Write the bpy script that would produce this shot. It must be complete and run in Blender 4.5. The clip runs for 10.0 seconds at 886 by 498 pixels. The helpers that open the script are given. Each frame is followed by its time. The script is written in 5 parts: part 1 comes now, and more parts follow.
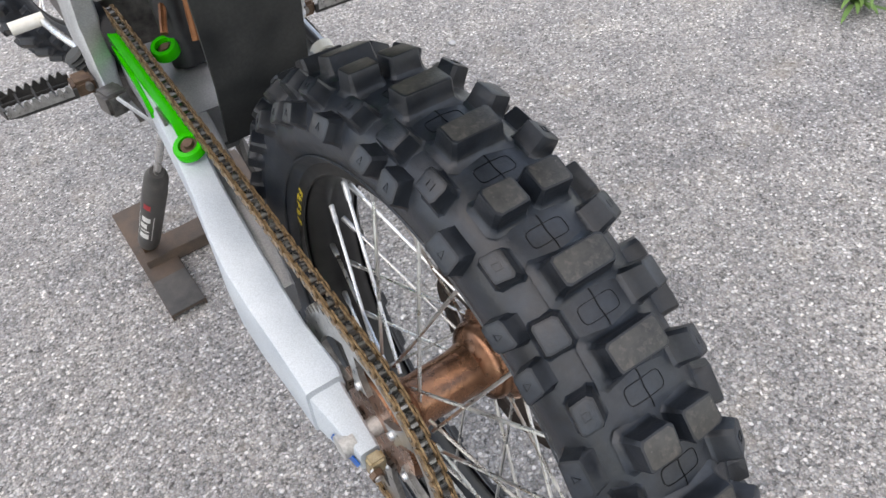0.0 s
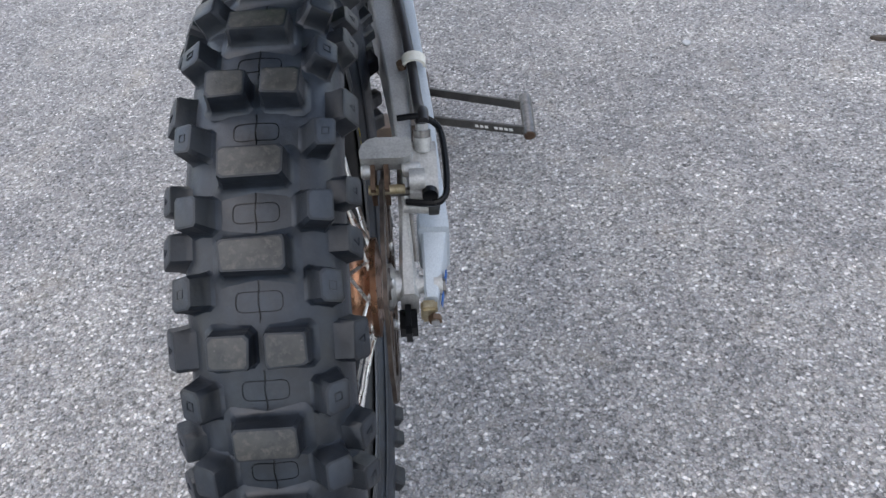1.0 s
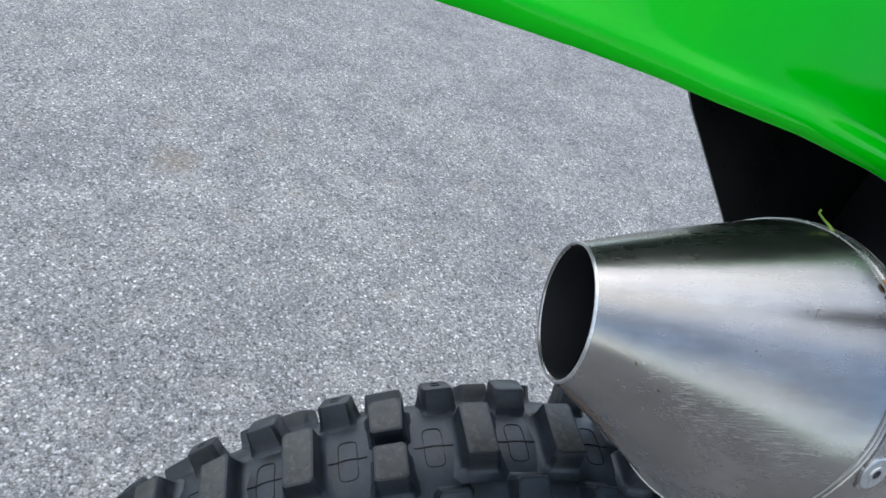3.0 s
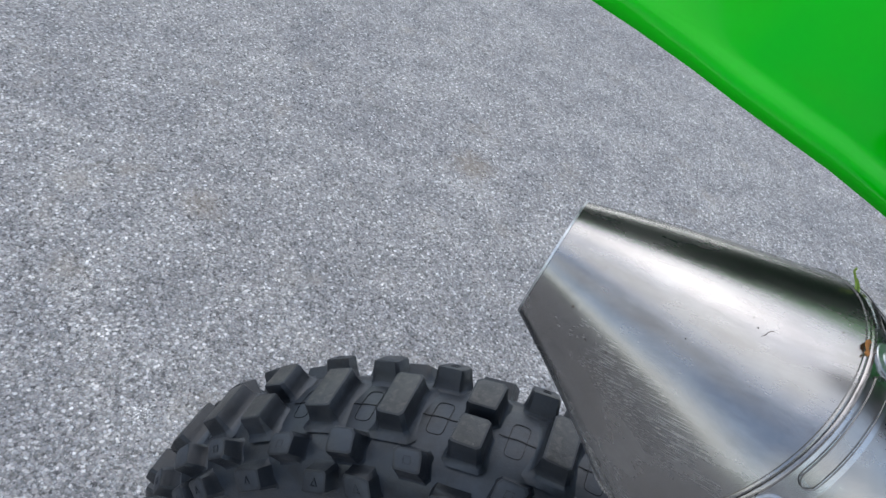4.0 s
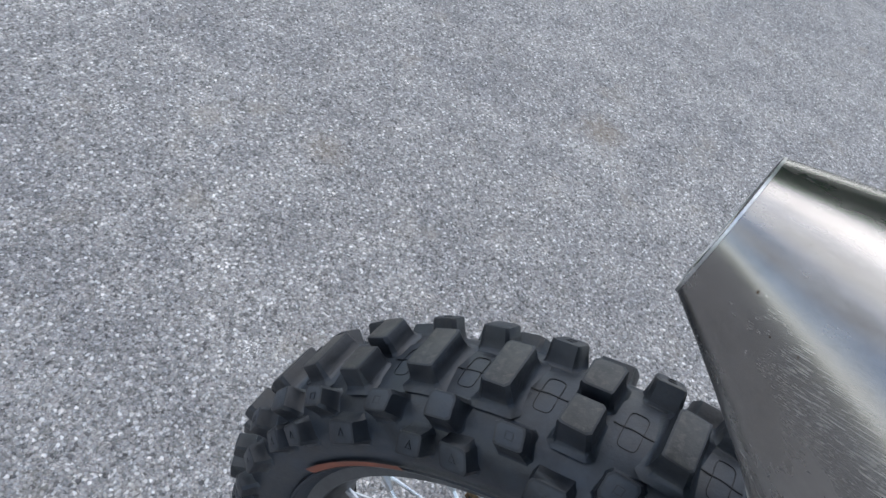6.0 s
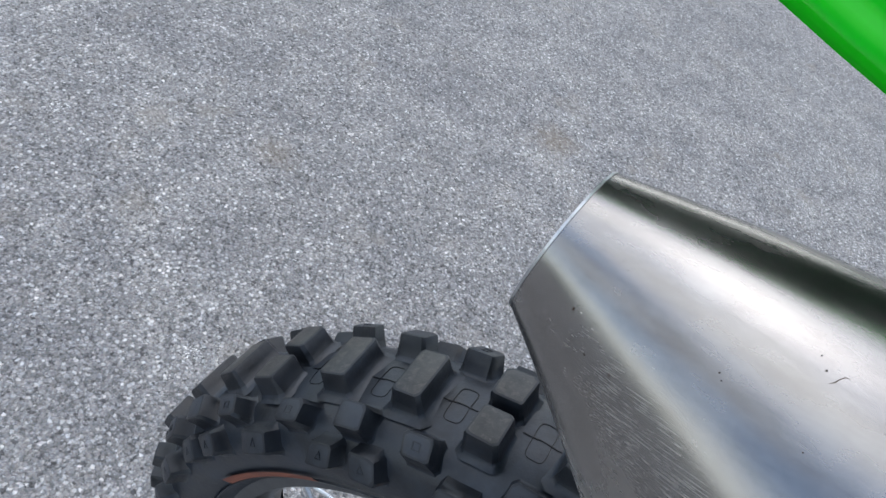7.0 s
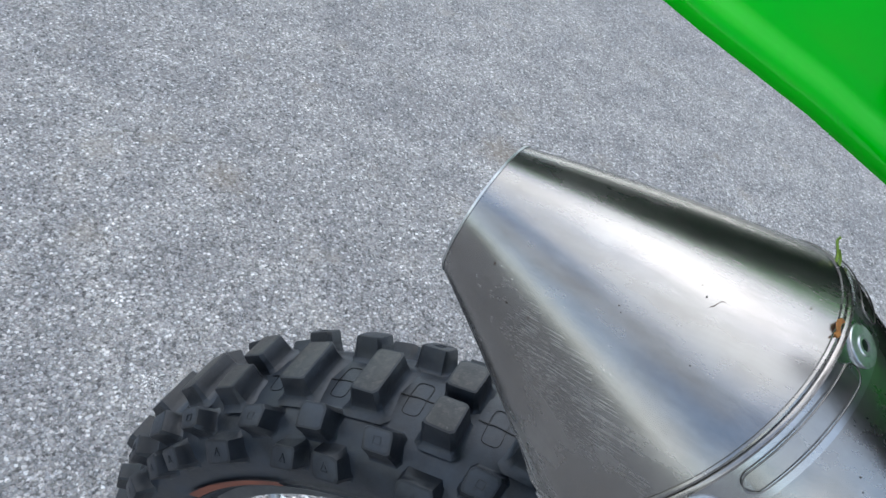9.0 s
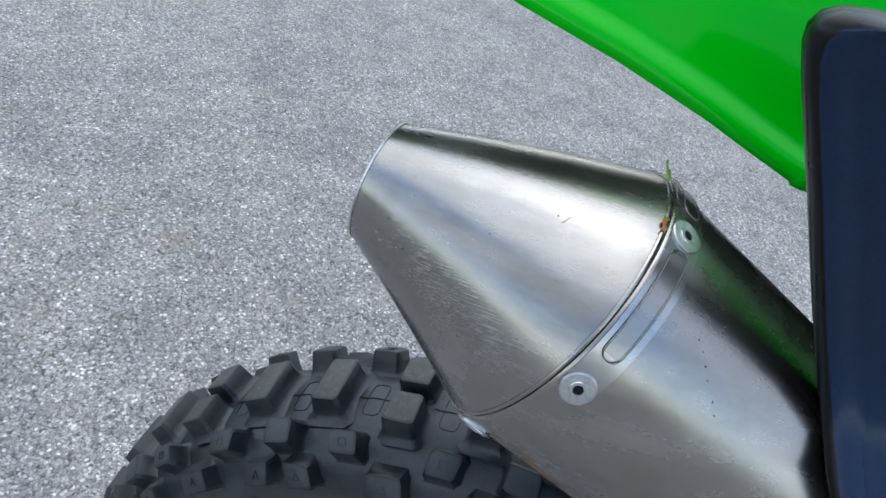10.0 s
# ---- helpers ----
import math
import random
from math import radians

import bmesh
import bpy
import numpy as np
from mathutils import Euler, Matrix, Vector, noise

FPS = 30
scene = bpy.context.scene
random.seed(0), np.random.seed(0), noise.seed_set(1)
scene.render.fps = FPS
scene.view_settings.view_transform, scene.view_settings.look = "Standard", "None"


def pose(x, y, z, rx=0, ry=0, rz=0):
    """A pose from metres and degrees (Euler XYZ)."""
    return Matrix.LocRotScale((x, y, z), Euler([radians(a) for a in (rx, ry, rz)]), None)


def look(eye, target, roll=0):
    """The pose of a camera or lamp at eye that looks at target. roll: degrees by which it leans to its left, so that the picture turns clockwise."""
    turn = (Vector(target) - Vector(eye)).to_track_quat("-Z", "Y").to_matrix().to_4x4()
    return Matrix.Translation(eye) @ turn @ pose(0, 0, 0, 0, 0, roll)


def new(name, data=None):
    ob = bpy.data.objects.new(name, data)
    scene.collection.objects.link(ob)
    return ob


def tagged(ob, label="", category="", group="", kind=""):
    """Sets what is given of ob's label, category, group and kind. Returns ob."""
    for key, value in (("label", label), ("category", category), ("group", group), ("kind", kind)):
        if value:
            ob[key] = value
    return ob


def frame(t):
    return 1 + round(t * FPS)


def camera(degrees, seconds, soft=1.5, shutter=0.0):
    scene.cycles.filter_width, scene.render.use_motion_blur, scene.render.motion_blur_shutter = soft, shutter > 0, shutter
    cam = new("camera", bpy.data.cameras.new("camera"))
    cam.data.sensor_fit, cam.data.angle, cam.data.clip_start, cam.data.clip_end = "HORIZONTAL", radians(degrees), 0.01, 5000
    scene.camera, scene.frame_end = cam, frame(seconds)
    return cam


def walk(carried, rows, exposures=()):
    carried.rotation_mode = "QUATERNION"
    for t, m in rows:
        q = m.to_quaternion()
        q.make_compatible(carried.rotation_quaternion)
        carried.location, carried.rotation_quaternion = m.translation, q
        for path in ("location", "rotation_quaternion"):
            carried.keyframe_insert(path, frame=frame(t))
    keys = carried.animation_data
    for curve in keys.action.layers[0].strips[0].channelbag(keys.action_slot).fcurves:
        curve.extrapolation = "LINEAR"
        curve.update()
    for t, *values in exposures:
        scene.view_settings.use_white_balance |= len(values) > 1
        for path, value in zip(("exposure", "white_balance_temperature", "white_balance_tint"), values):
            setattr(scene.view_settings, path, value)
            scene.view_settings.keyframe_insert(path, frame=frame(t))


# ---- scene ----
cam = camera(61.1, 10.0)
PATH = [
    (0, (-0.201, -0.388, 1.065), (0.485, 0.852, -0.347), -9.0),
    (0.3, (-0.1436, -0.4742, 1.0566), (0.2263, 0.6112, -0.0592), -10.73),
    (0.5, (-0.088, -0.508, 1.043), (0.239, 0.877, -0.363), -10.5),
    (0.7, (-0.0055, -0.5386, 1.0123), (0.1385, 0.6064, -0.0960), -9.33),
    (1, (0.132, -0.541, 1.009), (0.117, 0.903, -0.376), -6.3),
    (1.2, (0.1910, -0.5260, 1.0193), (0.0279, 0.6769, -0.0230), -3.74),
    (1.3, (0.209, -0.511, 1.038), (-0.073, 0.965, -0.282), -2.8),
    (1.5, (0.246, -0.484, 1.061), (-0.288, 0.989, -0.182), -0.5),
    (1.7, (0.284, -0.461, 1.084), (-0.492, 0.961, -0.089), 2.1),
    (1.9, (0.2971, -0.4295, 1.0948), (-0.4847, 0.6429, 0.2011), 5.14),
    (2, (0.2967, -0.4055, 1.0929), (-0.5574, 0.6258, 0.2172), 6.74),
    (2.1, (0.2921, -0.3825, 1.0918), (-0.6245, 0.6050, 0.2287), 8.22),
    (2.3, (0.2973, -0.3406, 1.0969), (-0.7279, 0.5544, 0.2554), 10.99),
    (2.5, (0.3040, -0.3036, 1.1134), (-0.8086, 0.4835, 0.2752), 14.10),
    (2.8, (0.3173, -0.2599, 1.1174), (-0.8972, 0.3454, 0.2697), 17.30),
    (3, (0.3221, -0.2289, 1.1238), (-0.9335, 0.2357, 0.2476), 18.45),
    (3.2, (0.327, -0.195, 1.128), (-1.281, 0.141, -0.014), 20.1),
    (4.3, (0.377, -0.145, 1.134), (-1.206, -0.332, -0.074), 26.1),
    (4.5, (0.378, -0.146, 1.128), (-1.199, -0.342, -0.087), 26.2),
    (5, (0.366, -0.145, 1.120), (-1.148, -0.412, -0.159), 25.1),
    (5.2, (0.353, -0.156, 1.097), (-1.114, -0.470, -0.226), 24.2),
    (6.3, (0.332, -0.148, 1.106), (-1.072, -0.501, -0.275), 25.5),
    (6.5, (0.325, -0.14, 1.108), (-1.102, -0.472, -0.253), 26.4),
    (7, (0.318, -0.129, 1.111), (-1.145, -0.417, -0.222), 27.9),
    (7.5, (0.315, -0.122, 1.112), (-1.173, -0.376, -0.2), 28.6),
    (8, (0.32, -0.117, 1.114), (-1.186, -0.353, -0.181), 28.7),
    (8.5, (0.325, -0.113, 1.119), (-1.193, -0.343, -0.163), 28.0),
    (9, (0.338, -0.115, 1.119), (-1.2, -0.335, -0.14), 26.5),
    (9.5, (0.3476, -0.1010, 1.1250), (-0.9076, -0.2532, 0.1444), 23.73),
    (9.8, (0.3634, -0.0959, 1.1268), (-0.9138, -0.2388, 0.1738), 21.49),
    (10, (0.371, -0.087, 1.13), (-1.251, -0.252, -0.028), 19.6),
]
EXPOSURES = [(0.0, 0.61, 7560, 12), (1.0, 0.36, 6810, 11), (1.5, 0.50, 6880, 9), (2.0, 0.52, 6900, 9), (3.0, 0.31, 6480, 6), (4.3, 0.10, 6480, 8), (6.4, 0.10, 6540, 8), (10.0, 0.27, 6400, 5)]
walk(cam, [(t, look(eye, target, roll)) for t, eye, target, roll in PATH], EXPOSURES)
# ---------------------------------------------------------------- world and light
world = bpy.data.worlds.new("sky")
scene.world = world
world.use_nodes = True
wn, wl = world.node_tree.nodes, world.node_tree.links
sky = wn.new("ShaderNodeTexSky")
sky.sky_type, sky.sun_disc = "NISHITA", False
sky.sun_elevation, sky.sun_rotation = radians(77), radians(250)
sky.air_density, sky.dust_density, sky.ozone_density = 1.0, 0.8, 1.0
wn["Background"].inputs["Strength"].default_value = 0.29
# soft broken cloud over the blue
way = wn.new("ShaderNodeTexCoord")
cloud = wn.new("ShaderNodeTexNoise")
cloud.inputs["Scale"].default_value, cloud.inputs["Detail"].default_value, cloud.inputs["Roughness"].default_value = 2.6, 5.0, 0.55
wl.new(way.outputs["Generated"], cloud.inputs["Vector"])
cover = wn.new("ShaderNodeMapRange")
for key, value in (("From Min", 0.42), ("From Max", 0.60), ("To Min", 0.05), ("To Max", 0.85)):
    cover.inputs[key].default_value = value
wl.new(cloud.outputs["Fac"], cover.inputs["Value"])
pale = wn.new("ShaderNodeRGBToBW")
wl.new(sky.outputs["Color"], pale.inputs["Color"])
bright = wn.new("ShaderNodeMath")
bright.operation = "MULTIPLY"
bright.inputs[1].default_value = 1.55
wl.new(pale.outputs["Val"], bright.inputs[0])
broken = wn.new("ShaderNodeMix")
broken.data_type = "RGBA"
wl.new(cover.outputs["Result"], broken.inputs[0])
wl.new(sky.outputs["Color"], broken.inputs[6])
wl.new(bright.outputs["Value"], broken.inputs[7])
wl.new(broken.outputs[2], wn["Background"].inputs["Color"])
sun_data = bpy.data.lights.new("sun", "SUN")
sun_data.energy, sun_data.angle, sun_data.color = 1.20, radians(96), (1.0, 0.972, 0.935)
sun = new("sun", sun_data)
sun.matrix_world = look((-0.20, -0.10, 1.0), (0, 0, 0))

# ---------------------------------------------------------------- materials


class Nodes:
    """A node material with short calls."""

    def __init__(self, name):
        self.mat = bpy.data.materials.new(name)
        self.mat.use_nodes = True
        self.tree = self.mat.node_tree
        self.bsdf = self.tree.nodes["Principled BSDF"]
        self.coord = self.tree.nodes.new("ShaderNodeTexCoord").outputs["Object"]

    def add(self, kind, **values):
        node = self.tree.nodes.new(kind)
        for key, value in values.items():
            if key == "feature":
                node.feature = value
            elif key == "data_type":
                node.data_type = value
            elif key == "blend_type":
                node.blend_type = value
            else:
                node.inputs[key].default_value = value
        return node

    def join(self, a, b):
        self.tree.links.new(a, b)

    def noise(self, scale, detail=4.0, rough=0.55, stretch=None):
        node = self.add("ShaderNodeTexNoise", Scale=scale, Detail=detail, Roughness=rough)
        source = self.coord
        if stretch:
            mapping = self.add("ShaderNodeMapping", Scale=stretch)
            self.join(self.coord, mapping.inputs["Vector"])
            source = mapping.outputs["Vector"]
        self.join(source, node.inputs["Vector"])
        return node.outputs["Fac"]

    def cells(self, scale, feature="F1", out="Distance"):
        node = self.add("ShaderNodeTexVoronoi", Scale=scale, feature=feature)
        self.join(self.coord, node.inputs["Vector"])
        return node.outputs[out]

    def ramp(self, fac, *stops):
        node = self.add("ShaderNodeValToRGB")
        ramp = node.color_ramp
        while len(ramp.elements) < len(stops):
            ramp.elements.new(0.5)
        for e, (at, colour) in zip(ramp.elements, stops):
            e.position = at
            e.color = (*colour, 1) if isinstance(colour, tuple) else (colour, colour, colour, 1)
        self.join(fac, node.inputs["Fac"])
        return node.outputs["Color"]

    def spot(self, x, y, r, scale):
        """A ragged round patch on the ground: 1 at its middle, 0 outside."""
        near = self.add("ShaderNodeMapping", Location=(x, y, 0.0), Scale=(r, r, r))
        near.vector_type = "TEXTURE"
        self.join(self.coord, near.inputs["Vector"])
        far = self.add("ShaderNodeVectorMath")
        far.operation = "LENGTH"
        self.join(near.outputs["Vector"], far.inputs[0])
        edge = self.add("ShaderNodeMath")
        edge.operation = "MULTIPLY_ADD"
        edge.inputs[1].default_value, edge.inputs[2].default_value = 1.4, -0.7
        self.join(self.noise(scale, 4, 0.65), edge.inputs[0])
        sum_ = self.add("ShaderNodeMath")
        self.join(far.outputs["Value"], sum_.inputs[0])
        self.join(edge.outputs["Value"], sum_.inputs[1])
        return self.ramp(sum_.outputs["Value"], (0.35, 1.0), (1.0, 0.0))

    def mix(self, fac, a, b, blend="MIX"):
        node = self.add("ShaderNodeMix", data_type="RGBA", blend_type=blend)
        for value, at in ((fac, 0), (a, 6), (b, 7)):
            socket = node.inputs[at]
            if isinstance(value, bpy.types.NodeSocket):
                self.join(value, socket)
            elif isinstance(value, tuple):
                socket.default_value = (*value, 1)
            else:
                socket.default_value = value if at == 0 else (value, value, value, 1)
        return node.outputs[2]

    def bump(self, height, strength, distance=0.001, after=None):
        node = self.add("ShaderNodeBump", Strength=strength, Distance=distance)
        self.join(height, node.inputs["Height"])
        if after is not None:
            self.join(after, node.inputs["Normal"])
        return node.outputs["Normal"]

    def done(self, colour=None, rough=None, metal=0.0, normal=None, **more):
        for value, key in ((colour, "Base Color"), (rough, "Roughness"), (normal, "Normal")):
            if value is None:
                continue
            if isinstance(value, bpy.types.NodeSocket):
                self.join(value, self.bsdf.inputs[key])
            else:
                self.bsdf.inputs[key].default_value = (*value, 1) if isinstance(value, tuple) else value
        self.bsdf.inputs["Metallic"].default_value = metal
        for key, value in more.items():
            self.bsdf.inputs[key.replace("_", " ")].default_value = value
        return self.mat


def speckled(name, a, b, scale, rough=(0.4, 0.6), metal=0.0, bump=0.15, fine=900.0, **more):
    """Two colours in soft stains, with fine grain."""
    n = Nodes(name)
    stain, grain = n.noise(scale, 5), n.noise(fine, 3)
    colour = n.ramp(stain, (0.3, a), (0.7, b))
    colour = n.mix(0.12, colour, n.ramp(grain, (0.35, 0.0), (0.65, 1.0)), "OVERLAY")
    return n.done(colour, n.ramp(stain, (0.3, rough[0]), (0.7, rough[1])), metal, n.bump(grain, bump, 0.0004), **more)


def asphalt_material():
    """Worn asphalt: broken stone chips of many greys in dark binder, with pits, pale glints and soft stains."""
    n = Nodes("asphalt")
    wobble = n.add("ShaderNodeTexNoise", Scale=150.0, Detail=2.0, Roughness=0.6)
    n.join(n.coord, wobble.inputs["Vector"])
    shift = n.add("ShaderNodeVectorMath")
    shift.operation = "MULTIPLY_ADD"
    n.join(wobble.outputs["Color"], shift.inputs[0])
    shift.inputs[1].default_value = (0.0052, 0.0052, 0.0052)
    n.join(n.coord, shift.inputs[2])

    def chips_of(scale, feature="F1"):
        node = n.add("ShaderNodeTexVoronoi", Scale=scale, feature=feature)
        n.join(shift.outputs["Vector"], node.inputs["Vector"])
        tone = n.add("ShaderNodeSeparateColor")
        n.join(node.outputs["Color"], tone.inputs["Color"])
        return node, tone

    coarse, tone = chips_of(178.0)
    fine, tone2 = chips_of(390.0)
    stone = n.ramp(tone.outputs["Red"], (0.0, (0.040, 0.041, 0.042)), (0.14, (0.17, 0.171, 0.170)), (0.50, (0.285, 0.285, 0.280)), (0.84, (0.375, 0.373, 0.365)), (0.93, (0.60, 0.595, 0.58)), (1.0, (0.86, 0.855, 0.84)))
    stone2 = n.ramp(tone2.outputs["Red"], (0.0, (0.055, 0.056, 0.057)), (0.25, (0.215, 0.216, 0.213)), (0.75, (0.335, 0.333, 0.326)), (1.0, (0.66, 0.655, 0.64)))
    colour = n.mix(n.ramp(tone.outputs["Blue"], (0.3, 0.18), (0.7, 0.68)), stone, stone2)
    colour = n.mix(1.0, colour, n.ramp(coarse.outputs["Distance"], (0.40, 1.0), (0.85, 0.58)), "MULTIPLY")
    hue = n.ramp(tone2.outputs["Green"], (0.0, (0.93, 0.98, 1.06)), (0.45, (1.0, 1.0, 1.0)), (0.8, (1.07, 1.0, 0.93)), (1.0, (1.06, 0.97, 1.03)))
    colour = n.mix(0.75, colour, n.mix(1.0, colour, hue, "MULTIPLY"))
    spots, pick = chips_of(96.0)
    glint = n.mix(1.0, n.ramp(pick.outputs["Blue"], (0.88, 0.0), (0.92, 1.0)), n.ramp(spots.outputs["Distance"], (0.12, 1.0), (0.22, 0.0)), "MULTIPLY")
    colour = n.mix(glint, colour, (0.88, 0.87, 0.85))
    pits = n.mix(1.0, n.ramp(pick.outputs["Green"], (0.76, 0.0), (0.80, 0.9)), n.ramp(spots.outputs["Distance"], (0.16, 1.0), (0.34, 0.0)), "MULTIPLY")
    colour = n.mix(pits, colour, (0.055, 0.054, 0.053))
    stains = n.noise(1.7, 6, 0.6)
    colour = n.mix(1.0, colour, n.ramp(stains, (0.3, (0.80, 0.80, 0.82)), (0.7, (1.10, 1.09, 1.08))), "MULTIPLY")
    patches = n.noise(8.0, 6, 0.65)
    colour = n.mix(1.0, colour, n.ramp(patches, (0.33, (0.77, 0.775, 0.79)), (0.67, (1.15, 1.14, 1.12))), "MULTIPLY")
    clumps = n.noise(58.0, 4, 0.6)
    colour = n.mix(1.0, colour, n.ramp(clumps, (0.34, (0.80, 0.80, 0.805)), (0.66, (1.17, 1.165, 1.155))), "MULTIPLY")
    earth = n.ramp(n.noise(6.5, 6, 0.65), (0.57, 0.0), (0.74, 0.42))
    colour = n.mix(earth, colour, (0.27, 0.235, 0.185))
    chalk = n.ramp(n.noise(11.0, 5, 0.7), (0.62, 0.0), (0.74, 0.32))
    colour = n.mix(chalk, colour, (0.50, 0.50, 0.50))
    # two brown stains and two scatters of pale crushed stone
    for x, y, r, strength in ((-1.556, -0.354, 0.085, 0.42), (-0.841, -0.800, 0.060, 0.30)):
        colour = n.mix(n.mix(1.0, n.spot(x, y, r, 30.0), (strength, strength, strength), "MULTIPLY"), colour, (0.20, 0.155, 0.105))
    crumbs = n.ramp(n.noise(230, 2, 0.5), (0.58, 0.0), (0.62, 1.0))
    for x, y, r in ((-0.578, -1.158, 0.034), (-0.319, -0.555, 0.030)):
        colour = n.mix(n.mix(1.0, n.spot(x, y, r, 60.0), crumbs, "MULTIPLY"), colour, (0.80, 0.79, 0.76))
    height = n.mix(0.45, n.ramp(coarse.outputs["Distance"], (0.0, 1.0), (0.9, 0.0)), n.ramp(fine.outputs["Distance"], (0.0, 1.0), (0.9, 0.0)))
    height = n.mix(0.5, height, tone.outputs["Green"])
    rough = n.ramp(tone.outputs["Green"], (0.0, 0.95), (0.8, 0.75), (1.0, 0.34))
    return n.done(colour, rough, 0.0, n.bump(height, 1.0, 0.0045))


def rubber_material(name, dark, dust, worn, gloss=0.40):
    n = Nodes(name)
    stain, grain = n.noise(38, 6, 0.65), n.noise(700, 3)
    colour = n.ramp(stain, (0.38, dark), (0.74, dust))
    colour = n.mix(1.0, colour, n.ramp(n.noise(11, 5, 0.7), (0.30, 0.70), (0.70, 1.35)), "MULTIPLY")
    scuffs = n.ramp(n.noise(160, 5, 0.7), (0.52, 0.0), (0.70, 1.0))
    colour = n.mix(n.mix(1.0, scuffs, worn, "MULTIPLY"), colour, (0.088, 0.080, 0.070))
    specks = n.ramp(n.noise(330, 2, 0.5), (0.72, 0.0), (0.80, 0.25))
    colour = n.mix(n.mix(1.0, specks, worn, "MULTIPLY"), colour, (0.32, 0.30, 0.27))
    return n.done(colour, n.ramp(stain, (0.3, 0.31), (0.7, 0.50)), 0.0, n.bump(n.noise(190, 4, 0.6), 0.22, 0.0012, n.bump(grain, 0.25, 0.0006)), Specular_IOR_Level=gloss)


def brushed_steel(name, dark, light, scratched):
    n = Nodes(name)
    long = n.noise(420, 4, 0.6, (1.0, 0.04, 1.0))
    stain = n.noise(26, 6, 0.65)
    # fine scratches in one rubbed patch on the outer side of the cone
    turn = n.add("ShaderNodeMapping", Scale=(0.017, 0.00026, 0.00026), Rotation=tuple(Vector((0.238, 0.934, 0.265)).to_track_quat("X", "Z").to_euler()))
    turn.vector_type = "TEXTURE"
    n.join(n.coord, turn.inputs["Vector"])
    scratch = n.add("ShaderNodeTexNoise", Scale=1.0, Detail=1.0, Roughness=0.4)
    n.join(turn.outputs["Vector"], scratch.inputs["Vector"])
    near = n.add("ShaderNodeMapping", Location=(0.1778, -0.0970, 0.5620), Scale=(0.036, 0.010, 0.010), Rotation=tuple(Vector((0.430, 0.897, -0.105)).to_track_quat("X", "Z").to_euler()))
    near.vector_type = "TEXTURE"
    n.join(n.coord, near.inputs["Vector"])
    far = n.add("ShaderNodeVectorMath")
    far.operation = "LENGTH"
    n.join(near.outputs["Vector"], far.inputs[0])
    rubbed = n.ramp(far.outputs["Value"], (0.35, 1.0), (0.95, 0.0))
    ragged = n.ramp(n.noise(150, 4), (0.38, 0.15), (0.58, 1.0))
    patch = n.mix(scratched, 0.0, n.mix(1.0, rubbed, ragged, "MULTIPLY"))
    lines = n.mix(1.0, n.ramp(scratch.outputs["Fac"], (0.58, 0.0), (0.67, 0.75)), patch, "MULTIPLY")
    colour = n.ramp(stain, (0.3, dark), (0.7, light))
    colour = n.mix(lines, colour, (0.66, 0.64, 0.61))
    smear = n.noise(70, 5, 0.7, (1.0, 0.15, 1.0))
    colour = n.mix(1.0, colour, n.ramp(smear, (0.30, (0.80, 0.795, 0.79)), (0.70, (1.10, 1.095, 1.09))), "MULTIPLY")
    specks = n.ramp(n.noise(300, 2, 0.6), (0.76, 0.0), (0.79, 1.0))
    specks = n.mix(1.0, specks, n.ramp(n.noise(22, 2), (0.56, 0.0), (0.62, 1.0)), "MULTIPLY")
    colour = n.mix(specks, colour, (0.10, 0.07, 0.05))
    rough = n.mix(0.5, n.ramp(stain, (0.3, 0.20), (0.75, 0.31)), n.ramp(smear, (0.35, 0.21), (0.7, 0.36)))
    rough = n.mix(lines, rough, (0.42, 0.42, 0.42))
    return n.done(colour, rough, 1.0, n.bump(long, 0.06, 0.0003, n.bump(lines, 0.12, 0.0002)))


def green_plastic():
    n = Nodes("green_plastic")
    stain, grain = n.noise(14, 5), n.noise(1500, 2)
    colour = n.ramp(stain, (0.3, (0.003, 0.39, 0.003)), (0.7, (0.005, 0.455, 0.004)))
    scuff = n.ramp(n.noise(60, 6, 0.7, (1, 0.25, 1)), (0.62, 0.0), (0.78, 0.25))
    colour = n.mix(scuff, colour, (0.05, 0.54, 0.045))
    return n.done(colour, n.ramp(stain, (0.3, 0.10), (0.7, 0.16)), 0.0, n.bump(grain, 0.03, 0.0002), Specular_IOR_Level=0.20)


def chain_gold():
    n = Nodes("rusty_gold_plate")
    stain = n.noise(120, 6, 0.7)
    colour = n.ramp(stain, (0.30, (0.075, 0.050, 0.030)), (0.48, (0.27, 0.180, 0.098)), (0.70, (0.52, 0.385, 0.225)))
    return n.done(colour, n.ramp(stain, (0.3, 0.65), (0.7, 0.30)), 0.75, n.bump(stain, 0.3, 0.0005))


def bronze_material():
    n = Nodes("bronze_anodised")
    stain, grain = n.noise(60, 5), n.noise(300, 3, 0.5, (6.0, 1.0, 1.0))
    colour = n.ramp(stain, (0.3, (0.23, 0.115, 0.068)), (0.7, (0.35, 0.185, 0.112)))
    dirt = n.ramp(n.noise(90, 6, 0.7), (0.56, 0.0), (0.72, 0.6))
    colour = n.mix(dirt, colour, (0.07, 0.045, 0.03))
    return n.done(colour, n.ramp(stain, (0.3, 0.22), (0.7, 0.34)), 0.9, n.bump(grain, 0.06, 0.0003))


